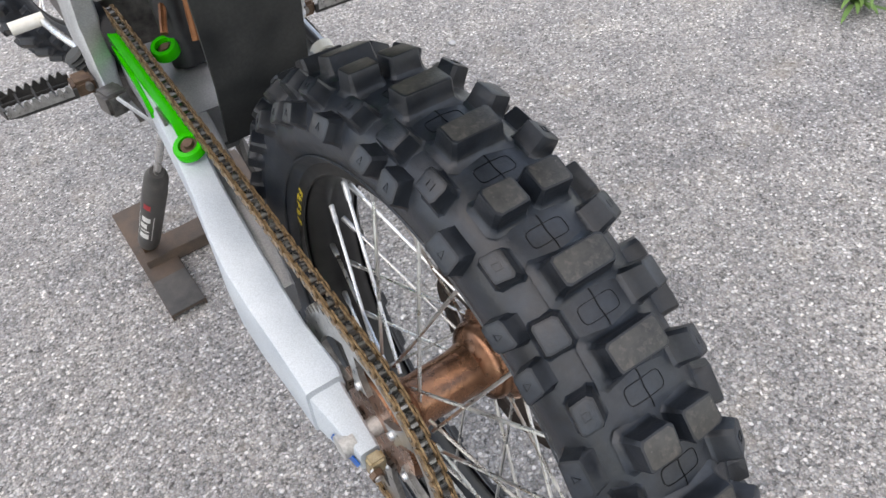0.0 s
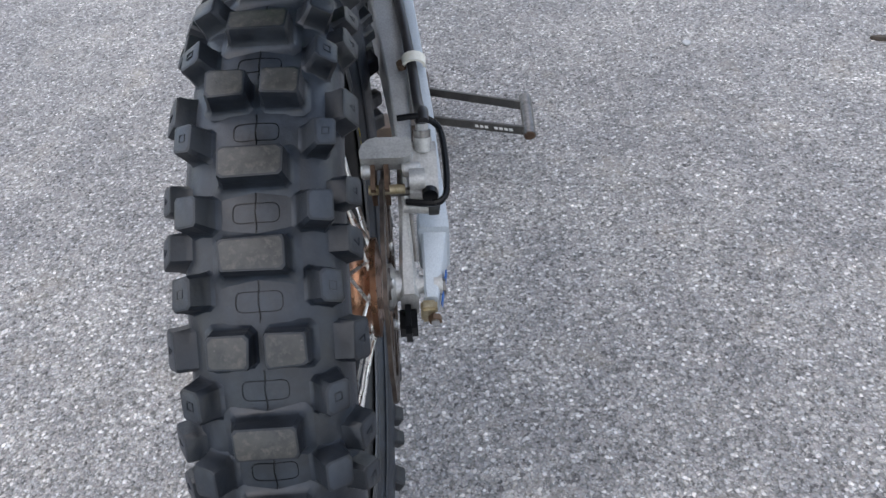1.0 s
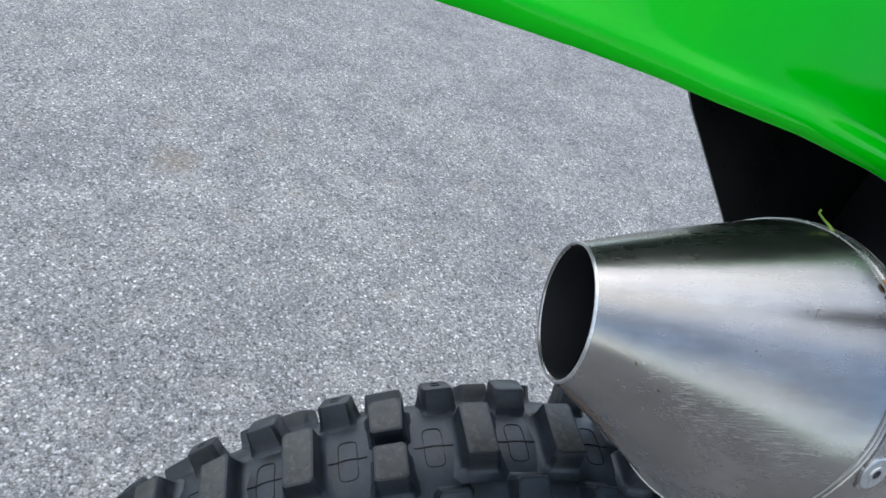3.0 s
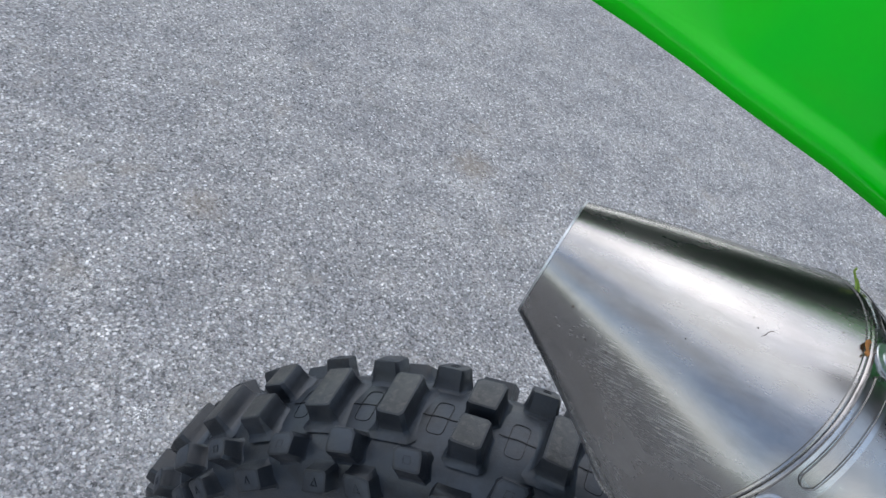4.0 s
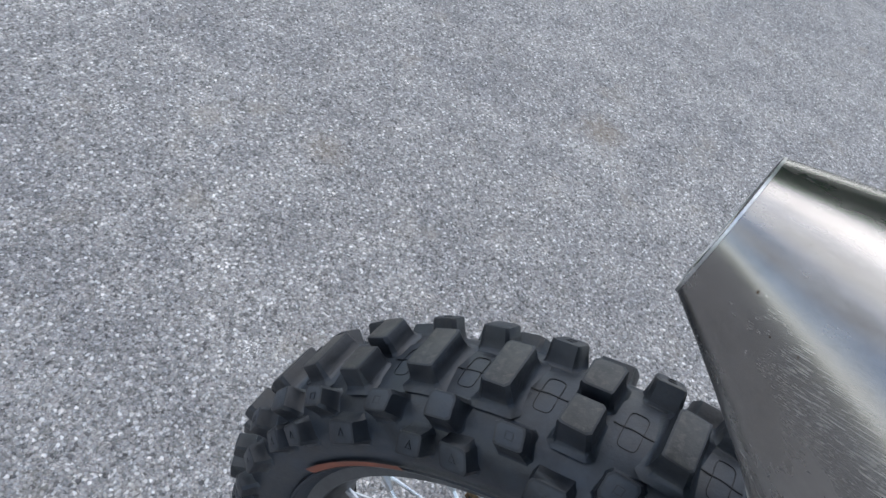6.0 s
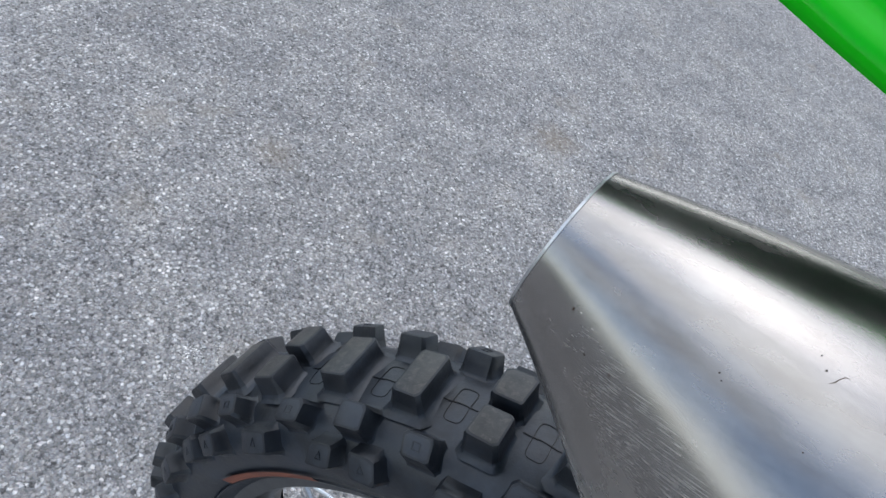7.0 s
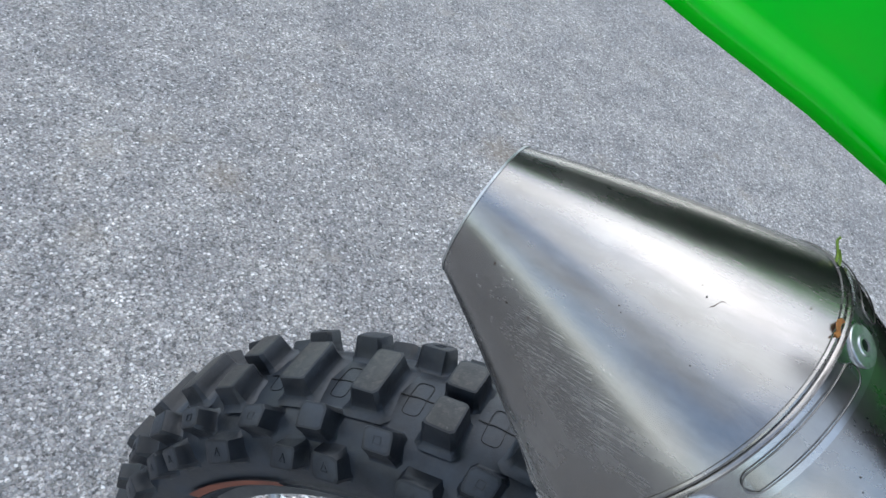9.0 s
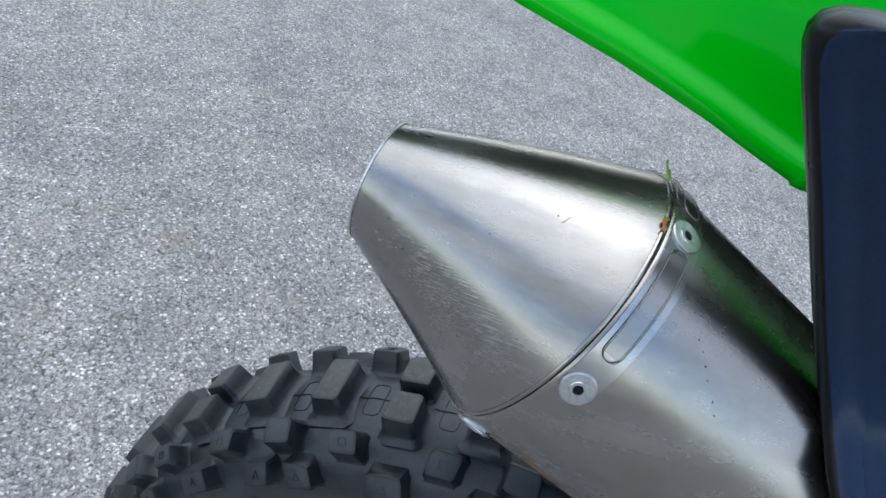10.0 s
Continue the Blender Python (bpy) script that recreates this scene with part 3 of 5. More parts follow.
# worn maker's lettering on the shoulders, as plain bars
letters = bmesh.new()
for k in range(5):
    moulded_line(letters, [(0.0375 + 0.0004 * k, 0.0062 - 0.0031 * k), (0.0415 + 0.0004 * k, 0.0062 - 0.0031 * k)], 0.0012, 0.0004)
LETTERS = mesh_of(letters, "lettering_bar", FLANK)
LETTERS_LEFT = mirrored(LETTERS, "lettering_bar")
for row in range(36):
    knob_at(MARK, TREAD_TURN + 10.0 * row - 5.0, "wear_mark")
    if row % 3 == 0:
        knob_at(LETTERS, TREAD_TURN + 10.0 * row, "lettering_bar")
        knob_at(LETTERS_LEFT, TREAD_TURN + 10.0 * row, "lettering_bar")
# sidewall ribs and a faded orange stripe by the bead
for s in (-1, 1):
    part("bead_rib", lathe_x([(s * 0.0445, 0.2545), (s * 0.0462, 0.2555), (s * 0.0470, 0.2572), (s * 0.0455, 0.2580)], 96, closed=True), RUBBER, tyre)
stripe = bmesh.new()
for k in range(16):
    a0, a1 = radians(-70 + k * 1.6), radians(-70 + (k + 1) * 1.6)
    ring = [Vector((0.0475 + 0.0008, 0.2585 * math.sin(a), 0.2585 * math.cos(a))) for a in (a0, a1)] + [Vector((0.0510 + 0.0008, 0.2665 * math.sin(a), 0.2665 * math.cos(a))) for a in (a1, a0)]
    stripe.faces.new([stripe.verts.new(p) for p in ring])
part("stripe", stripe, ORANGE, tyre, "faded orange paint stripe")

RIM = [(0.0275, 0.2475), (0.0305, 0.2480), (0.0310, 0.2440), (0.0290, 0.2330), (0.0235, 0.2290), (0.0150, 0.2230), (0.0, 0.2205)]
rim = part("rear_rim", lathe_x(RIM + [(-x, r) for x, r in RIM[-2::-1]] + [(-0.024, 0.2390), (0.0, 0.2300), (0.024, 0.2390)], 96, closed=True), RIM_BLACK, bike, "black wheel rim with yellow lettering strips", 50)
for s, start in ((-1, 58), (1, 73)):
    part("rim_lip", lathe_x([(s * 0.0325, 0.2330), (s * 0.0345, 0.2345), (s * 0.0352, 0.2480), (s * 0.0345, 0.2505), (s * 0.0325, 0.2505)], 96, closed=True), LIP_GREY if s > 0 else RIM_BLACK, rim, "rim lip, painted grey for sky sheen on the right", 40)
    part("rim_edge", lathe_x([(s * 0.0345, 0.2498), (s * 0.0353, 0.2500), (s * 0.0353, 0.2507), (s * 0.0345, 0.2510)], 96, closed=True), ZINC, rim)
    for k, wide in enumerate((0.0105, 0.0115, 0.0105, 0.0105, 0.008)):
        # plain bars that stand in for worn lettering
        for j, (dy, dz, w, h) in enumerate(((-0.35, 0, 0.22, 0.0085), (0.05, 0.0034 * (1 if k % 2 else -1), 0.7, 0.0019), (0.05, 0, 0.5, 0.0018))):
            part("sticker", block((0.0006, wide * w, h), (s * 0.0352, wide * dy, 0.2415 + dz), (0, s * -2, 0)), YELLOW, rim, m=turn_x(start + k * 3.7))

HUB = [(-0.066, 0.010), (-0.066, 0.050), (-0.060, 0.052), (-0.056, 0.044), (-0.050, 0.030), (-0.042, 0.0265), (0.010, 0.0265), (0.022, 0.029), (0.030, 0.040), (0.036, 0.043), (0.044, 0.043), (0.050, 0.052), (0.056, 0.052), (0.060, 0.030), (0.062, 0.010)]
hub = part("rear_hub", lathe_x(HUB, 48), BRONZE, bike, "bronze anodised wheel hub", 35)
part("axle", lathe_x([(-0.128, 0.004), (-0.128, 0.0125), (-0.113, 0.0125), (-0.113, 0.0098), (0.113, 0.0098), (0.113, 0.012), (0.122, 0.012), (0.122, 0.004)], 6 * 4), CAST, bike, "steel wheel axle with nut", 30)


def spoke(a0, a1, side):
    """From the hub flange at a0 to the rim at a1, on one side, with its nipple."""
    x0 = 0.050 * side if side > 0 else -0.052
    p0 = turn_x(a0) @ Vector((x0, 0, 0.047))
    p1 = turn_x(a1) @ Vector((0.008 * side, 0, 0.2225))
    return p0, p1


for i in range(36):
    side = 1 if i % 2 else -1
    lean = 38 if (i // 2) % 2 else -38
    a1 = 10 * i + 3
    p0, p1 = spoke(a1 + lean, a1, side)
    s = part("spoke", tube([p0, p1], 0.0019, 7), CHROME, rim)
    q = p1 + (p0 - p1).normalized() * 0.020
    part("nipple", tube([p1, q, q + (p0 - p1).normalized() * 0.002], [0.0034, 0.0030, 0.0022], 8), ZINC, rim)


# -- rear sprocket and chain
PITCH, TEETH, CHAIN_X = 0.015875, 50, -0.0880
SPROCKET_R = PITCH / (2 * math.sin(math.pi / TEETH))
outline = []
for i in range(TEETH):
    for r, at in ((SPROCKET_R - 0.0048, 0.0), (SPROCKET_R - 0.003, 0.20), (SPROCKET_R + 0.0042, 0.42), (SPROCKET_R + 0.0042, 0.58), (SPROCKET_R - 0.003, 0.80)):
        a = math.tau * (i + at) / TEETH
        outline.append((r * math.sin(a), r * math.cos(a)))
bm = bmesh.new()
N = len(outline)
inner = [(0.098 * math.sin(math.tau * i / N), 0.098 * math.cos(math.tau * i / N)) for i in range(N)]
loft([[Vector((CHAIN_X + t, y, z)) for y, z in line] for t, line in ((-0.003, inner), (-0.003, outline), (0.003, outline), (0.003, inner))], around=True, bm=bm)
sprocket = part("sprocket", bm, ROLLER, bike, "silver toothed rear sprocket", 30)
for k in range(6):
    arm = [(-0.013, 0.048), (-0.007, 0.070), (-0.011, 0.100), (0.011, 0.100), (0.007, 0.070), (0.013, 0.048)]
    part("arm", slab(arm, 0.006, Matrix(((0, 0, 1, CHAIN_X), (1, 0, 0, 0), (0, 1, 0, 0), (0, 0, 0, 1))), 0.0012), ROLLER, sprocket, m=turn_x(60 * k + 12))
    part("bolt", lathe_x([(CHAIN_X - 0.006, 0.0), (CHAIN_X - 0.006, 0.0042), (CHAIN_X - 0.003, 0.0050), (CHAIN_X + 0.008, 0.0050)], 12), ZINC, sprocket, m=turn_x(60 * k + 12) @ Matrix.Translation((0, 0, 0.055)))
part("sprocket_carrier", lathe_x([(-0.085, 0.030), (-0.085, 0.062), (-0.074, 0.064), (-0.062, 0.050)], 40), BRONZE, bike, "bronze sprocket carrier", 35)

FRONT = Vector((0, 0.585, 0.172))  # front sprocket
FRONT_R = PITCH / (2 * math.sin(math.pi / 13))


def chain_path():
    """Points of the chain's loop in y and z, one pitch apart."""
    d = Vector((FRONT.y, FRONT.z))
    slope = math.atan2(d.y, d.x)
    off = math.asin((SPROCKET_R - FRONT_R) / d.length)
    up, down = slope + math.pi / 2 - off, slope - math.pi / 2 + off
    pts = []
    for i in range(121):
        a = up + (math.tau - (up - down)) * i / 120
        pts.append(Vector((SPROCKET_R * math.cos(a), SPROCKET_R * math.sin(a))))
    for i in range(41):
        a = down + (up - down) * i / 40
        pts.append(d + FRONT_R * Vector((math.cos(a), math.sin(a))))
    pts.append(pts[0])
    total = sum((b - a).length for a, b in zip(pts, pts[1:]))
    count = 2 * round(total / PITCH / 2)
    out, want, walked = [], 0.0, 0.0
    for a, b in zip(pts, pts[1:]):
        step = (b - a).length
        while want <= walked + step and len(out) < count:
            out.append(a + (b - a) * ((want - walked) / step if step else 0))
            want += total / count
        walked += step
    return out


def link_plate(x, wide, half):
    """A figure-of-eight side plate."""
    line = [(half + wide * math.cos(math.radians(-70 + 140 * k / 9)), wide * math.sin(math.radians(-70 + 140 * k / 9))) for k in range(10)]
    full = line + [(0, wide * 0.66)] + [(-half + wide * math.cos(math.radians(110 + 140 * k / 9)), wide * math.sin(math.radians(110 + 140 * k / 9))) for k in range(10)] + [(0, -wide * 0.66)]
    return slab(full, 0.0018, Matrix(((0, 0, 1, x), (1, 0, 0, 0), (0, 1, 0, 0), (0, 0, 0, 1))))


def link_mesh(name, gap, pin):
    bm = bmesh.new()
    for s in (-1, 1):
        merged(bm, link_plate(s * gap, 0.0072, PITCH / 2))
    for y in (-PITCH / 2, PITCH / 2):
        own = lathe_x([(-pin[0], 0.001), (-pin[0], pin[1]), (pin[0], pin[1]), (pin[0], 0.001)], 10)
        for f in own.faces:
            f.material_index = 1
        bmesh.ops.translate(own, vec=(0, y, 0), verts=own.verts)
        merged(bm, own)
    bmesh.ops.recalc_face_normals(bm, faces=bm.faces)
    mesh = bpy.data.meshes.new(name)
    bm.to_mesh(mesh)
    bm.free()
    mesh.materials.append(GOLD)
    mesh.materials.append(CHAIN_STEEL)
    return mesh


chain = new("chain")
chain.empty_display_size = 0.05
chain.parent = bike
chain["label"] = "gold drive chain with brown rust"
INNER, OUTER = link_mesh("inner_link", 0.0042, (0.0040, 0.0051)), link_mesh("outer_link", 0.0066, (0.0082, 0.0025))
loop = chain_path()
for i, a in enumerate(loop):
    b = loop[(i + 1) % len(loop)]
    ob = new("link", INNER if i % 2 else OUTER)
    ob.parent = chain
    ob.matrix_basis = Matrix.Translation((CHAIN_X, (a.x + b.x) / 2, (a.y + b.y) / 2)) @ Matrix.Rotation(math.atan2(b.y - a.y, b.x - a.x), 4, "X")

# -- swingarm
TAIL = [(-0.020, -0.024, 0.002, 0.0970, 0.1175), (-0.014, -0.027, 0.005, 0.0965, 0.1190), (0.040, -0.018, 0.036, 0.0970, 0.1310), (0.0405, -0.018, 0.043, 0.0945, 0.1338), (0.050, -0.018, 0.047, 0.0930, 0.1335)]
ARM_LINE = TAIL + [(0.10, -0.008, 0.066, 0.098, 0.1355), (0.14, 0.003, 0.084, 0.098, 0.1385), (0.18, 0.014, 0.101, 0.0975, 0.1390), (0.22, 0.028, 0.118, 0.0965, 0.1355), (0.26, 0.042, 0.133, 0.095, 0.1285), (0.34, 0.072, 0.152, 0.086, 0.1180), (0.42, 0.100, 0.162, 0.082, 0.1110), (0.50, 0.112, 0.171, 0.080, 0.1060), (0.56, 0.120, 0.177, 0.080, 0.1040)]
RIGHT_LINE = [(y, low, high, inner + 0.006, outer - 0.001) for y, low, high, inner, outer in TAIL] + [(0.10, -0.008, 0.066, 0.108, 0.129), (0.18, 0.014, 0.101, 0.108, 0.125), (0.26, 0.042, 0.133, 0.103, 0.118), (0.34, 0.072, 0.160, 0.097, 0.111), (0.42, 0.108, 0.184, 0.092, 0.105), (0.50, 0.140, 0.205, 0.088, 0.102), (0.56, 0.165, 0.215, 0.088, 0.102)]
INNER_CAST = [(0.16, 0.020, 0.060, 0.080, 0.094), (0.24, 0.044, 0.100, 0.070, 0.094), (0.32, 0.072, 0.128, 0.064, 0.092), (0.42, 0.106, 0.142, 0.052, 0.090), (0.54, 0.130, 0.158, 0.050, 0.090)]
RIGHT_CAST = [(0.12, 0.012, 0.060, 0.084, 0.099), (0.18, 0.020, 0.092, 0.080, 0.100), (0.24, 0.044, 0.120, 0.073, 0.099), (0.30, 0.066, 0.152, 0.064, 0.095), (0.36, 0.090, 0.178, 0.055, 0.091), (0.44, 0.116, 0.200, 0.050, 0.086), (0.54, 0.140, 0.214, 0.050, 0.084)]


def arm_ring(y, low, high, inner, outer, s):
    c = min(0.0040, (high - low) * 0.2)
    pts = [(inner + c * 0.6, low), (outer - c, low), (outer, low + c), (outer, high - c), (outer - 0.3 * c, high - 0.3 * c), (outer - c, high), (inner + c * 0.6, high), (inner, high - c * 0.6), (inner, low + c * 0.6)]
    return [Vector((s * x, y, z)) for x, z in pts]


swingarm = part("swingarm", loft([arm_ring(*row, -1) for row in ARM_LINE]), ALLOY, bike, "silver-white aluminium swingarm", 28)
part("arm_beam", loft([arm_ring(*row, 1) for row in RIGHT_LINE]), ALLOY, swingarm, smooth=28)
part("casting", loft([arm_ring(*row, -1) for row in INNER_CAST]), DULL_ALLOY, swingarm, "dull cast inner web", 35)
part("casting", loft([arm_ring(*row, 1) for row in RIGHT_CAST]), DULL_ALLOY, swingarm, "dull cast inner web", 35)
cross = [(0.40, 0.09), (0.40, 0.140), (0.50, 0.165), (0.56, 0.165), (0.56, 0.12), (0.47, 0.10)]
part("bridge", slab([(y, z) for y, z in cross], 0.15, Matrix(((0, 0, 1, 0), (1, 0, 0, 0), (0, 1, 0, 0), (0, 0, 0, 1))), 0.01), DULL_ALLOY, swingarm)
for s in (-1, 1):
    part("decal", block((0.0012, 0.038, 0.013), (s * 0.1238, -0.002, -0.006), (27, 0, s * -12.5), 0.0004), BLUE, swingarm, "blue decal on the arm's end")
    adjuster = part("chain_adjuster", block((0.017, 0.013, 0.024), (s * 0.1065, -0.0275, -0.011), (6, 0, 0), 0.0025), PASSIVATED, swingarm, "yellow-plated chain adjuster block")
    part("adjuster_bolt", tube([(s * 0.112, -0.032, -0.012), (s * 0.112, -0.043, -0.013)], 0.0042, 12), ZINC, adjuster)
    part("lock_nut", tube([(s * 0.112, -0.035, -0.0122), (s * 0.112, -0.041, -0.013)], 0.0072, 6), RUST, adjuster)
    part("axle_nut", tube([(s * 0.117, 0.0, -0.004), (s * 0.1255, 0.0, -0.004)], 0.0095, 6), DARK_STEEL, swingarm, "dark steel axle nut")

# -- muffler; its body slopes down ahead
TO_BIKE = bike.matrix_basis.inverted()
TIP, TIP_WAY = TO_BIKE @ Vector((0.1723, -0.1328, 1.0031)), Vector((0.1013, 1.0, -0.0065))
SEAM, BODY_WAY = TO_BIKE @ Vector((0.1734, -0.0703, 0.9917)), Vector((-0.0576, 1.0, -0.4334))
CONE_R, SEAM_R = 0.0199, 0.0484
turn3 = TO_BIKE.to_3x3()
TIP_WAY, BODY_WAY = (turn3 @ TIP_WAY).normalized(), (turn3 @ BODY_WAY).normalized()


def muffler_ring(centre, way, r, n=72):
    side = way.cross(Vector((0, 0, 1))).normalized()
    up = side.cross(way)
    return [centre + r * (math.cos(math.tau * i / n) * side + math.sin(math.tau * i / n) * up) for i in range(n)]


def body_r(d):
    """The silencer's radius d metres ahead of the seam."""
    return SEAM_R + 0.0007 - 0.0275 * min(d, 0.12) - 0.06 * max(0.0, d - 0.20)


def body_axis(d):
    return SEAM + BODY_WAY * d + Vector((-0.80 * max(0.0, d - 0.09) ** 2, 0, 0))


rings = [muffler_ring(TIP + TIP_WAY * d, TIP_WAY, r, 96) for d, r in ((0.0004, CONE_R - 0.0010), (0.0, CONE_R - 0.0007), (0.0, CONE_R))]
for k in range(1, 13):
    t = k / 12
    way = TIP_WAY.lerp(BODY_WAY, t).normalized()
    rings.append(muffler_ring(TIP.lerp(SEAM, t), way, CONE_R + (SEAM_R - CONE_R) * t, 96))
rings += [muffler_ring(SEAM + BODY_WAY * d, BODY_WAY, r, 96) for d, r in ((0.0003, SEAM_R + 0.0001), (0.0006, SEAM_R - 0.0003), (0.0006, SEAM_R - 0.0020))]
muffler = part("muffler", loft(rings, caps=False), STEEL, bike, "brushed steel exhaust muffler with a tapered end cone", 30)
pipe = part("inner_pipe", loft([muffler_ring(TIP + TIP_WAY * d, TIP_WAY, CONE_R - e, 40) for d, e in ((0.0002, 0.0006), (0.0016, 0.0012), (0.075, 0.0016))], caps=False), SOOT, muffler, "sooty black inner pipe")
part("pipe_hole", tube([TIP + TIP_WAY * 0.022 + Vector((-0.006, 0, -0.0168)), TIP + TIP_WAY * 0.022 + Vector((-0.0064, 0, -0.0175))], 0.0016, 12), BLACK, pipe)
part("tip_edge", loft([muffler_ring(TIP + TIP_WAY * a, TIP_WAY, CONE_R + r) for a, r in ((-0.0003, -0.0004), (-0.0003, 0.0001), (0.0004, 0.0004), (0.0004, -0.0004))], around=True), ZINC, muffler)
part("baffle", loft([muffler_ring(TIP + TIP_WAY * 0.074, TIP_WAY, CONE_R - 0.0015, 40), muffler_ring(TIP + TIP_WAY * 0.076, TIP_WAY, CONE_R - 0.0015, 40)]), SOOT, muffler)
lead = [(0.0008, SEAM_R - 0.0020), (0.0008, SEAM_R + 0.0001), (0.0011, SEAM_R + 0.0005)]
rings = [muffler_ring(body_axis(d), BODY_WAY, r, 96) for d, r in lead + [(d, body_r(d)) for d in (0.0022, 0.020, 0.060, 0.10, 0.14, 0.20, 0.27, 0.35)] + [(0.36, 0.034)]]
part("canister", loft(rings, caps=False), CANISTER, muffler, "smooth steel silencer body", 50)
part("seam_ring", loft([muffler_ring(SEAM + BODY_WAY * d, BODY_WAY, SEAM_R + r, 96) for d, r in ((-0.0007, -0.0010), (-0.0008, 0.0001), (-0.0003, 0.0004), (0.0003, 0.0003), (0.0004, -0.0010))], around=True), STEEL, muffler, "fine rolled seam")
part("pipe", tube(curve_points([SEAM + BODY_WAY * 0.35 + Vector((-0.054, 0, 0)), SEAM + BODY_WAY * 0.44 + Vector((-0.070, 0, -0.005)), (0.09, 0.46, 0.36), (0.08, 0.56, 0.33)]), 0.024, 16), DARK_STEEL, muffler)


# -- rear fender and side panels
def fender_ring(y, half, edge, crown, lip):
    """Half section from the rolled edge to the crown, then its mirror."""
    edge += 0.0012
    h = crown - edge
    k = 0.0048 * lip
    one = [(half - 0.0025, edge + 0.0006), (half - 0.0008, edge), (half, edge + 0.0012), (half - 0.0002 * lip, edge + 0.0034), (half - 0.0013 * lip, edge + 0.0053), (half - 0.0030 * lip, edge + 0.0068), (half - k - 0.0006, edge + 0.0078), (half - k - 0.0020, edge + 0.0094), (half - 0.008, edge + 0.18 * h), (half - 0.014, edge + 0.34 * h), (half - 0.023, edge + 0.56 * h), (half * 0.72, edge + 0.80 * h), (half * 0.48, edge + 0.95 * h), (half * 0.22, edge + 0.99 * h), (0.0, crown)]
    return [Vector((x, y, z)) for x, z in one] + [Vector((-x, y, z)) for x, z in one[-2::-1]]


def shell(rings, thick, inward):
    """An open sheet with thickness."""
    back = [[p + inward(p) * thick for p in ring] for ring in rings]
    bm = bmesh.new()
    full = [ring + other[::-1] for ring, other in zip(rings, back)]
    loft(full, bm=bm)
    return bm


FENDER = [(-0.345, 0.045, 0.64, 0.65, 0.2), (-0.335, 0.068, 0.637, 0.66, 0.2), (-0.31, 0.083, 0.634, 0.672, 0.2), (-0.26, 0.0913, 0.6305, 0.682, 0.2), (-0.21, 0.101, 0.629, 0.686, 0.2), (-0.17, 0.1092, 0.6278, 0.689, 0.2), (-0.145, 0.115, 0.6271, 0.691, 0.3), (-0.125, 0.1201, 0.626, 0.692, 0.9), (-0.11, 0.1232, 0.6243, 0.693, 1.0), (-0.08, 0.1254, 0.6204, 0.694, 1.0), (-0.05, 0.1253, 0.6138, 0.694, 1.0), (-0.036, 0.125, 0.6098, 0.694, 1.0), (-0.022, 0.1244, 0.6059, 0.694, 1.0), (0.0, 0.1225, 0.6002, 0.694, 1.0), (0.02, 0.1206, 0.595, 0.695, 1.0), (0.05, 0.1176, 0.5873, 0.695, 0.6), (0.08, 0.112, 0.581, 0.695, 0.4), (0.2, 0.106, 0.578, 0.692, 0.4), (0.34, 0.1, 0.578, 0.69, 0.4)]
skin = shell([fender_ring(*row) for row in FENDER], 0.0026, lambda p: Vector((-0.9 * p.x / 0.12, 0, -0.25)))
skin.faces.ensure_lookup_table()
COUNT = 2 * len(fender_ring(*FENDER[0]))
for i, face in enumerate(skin.faces):
    face.material_index = 1 if COUNT // 2 + 1 <= i % COUNT < COUNT - 2 else 0
fender = part("rear_fender", skin, (GREEN, SHADED_GREEN), bike, "glossy bright green rear fender", 60)
part("lip_end", tube([(0.1214, -0.0222, 0.6100), (0.1218, -0.0206, 0.6090), (0.1220, -0.0186, 0.6076), (0.1218, -0.0160, 0.6056)], [0.0010, 0.0022, 0.0027, 0.0010], 14), GREEN, fender, smooth=60)
# green inner wall between the panels
wall = slab([(-0.052, 0.472), (0.125, 0.472), (0.125, 0.60), (-0.128, 0.60)], 0.003, pose(0, 0.238, 0, 90, 0, 0), 0.0008)
inner_wall = part("inner_fender", wall, GREEN, bike, "green plastic inner fender wall with ribs")
for x in (-0.030, 0.010, 0.060):
    part("rib", block((0.006, 0.010, 0.115), (x, 0.231, 0.535), (0, 0, 0), 0.0015), GREEN, inner_wall)
part("screw", tube([(-0.058, 0.2355, 0.528), (-0.058, 0.232, 0.528)], 0.006, 14), RUST, inner_wall)


# left number panel: a flat sheet with a folded rim
left = [(0.050, 0.610), (0.058, 0.530), (0.076, 0.506), (0.110, 0.468), (0.172, 0.398), (0.200, 0.374), (0.228, 0.363), (0.260, 0.354), (0.356, 0.328), (0.463, 0.308), (0.62, 0.30), (0.78, 0.42), (0.74, 0.61)]
part("side_panel", slab(left, 0.004, Matrix(((0, 0, 1, -0.147), (1, 0, 0, 0), (0, 1, 0, 0), (0, 0, 0, 1))), 0.0015), BLACK, bike, "black plastic side number panel")


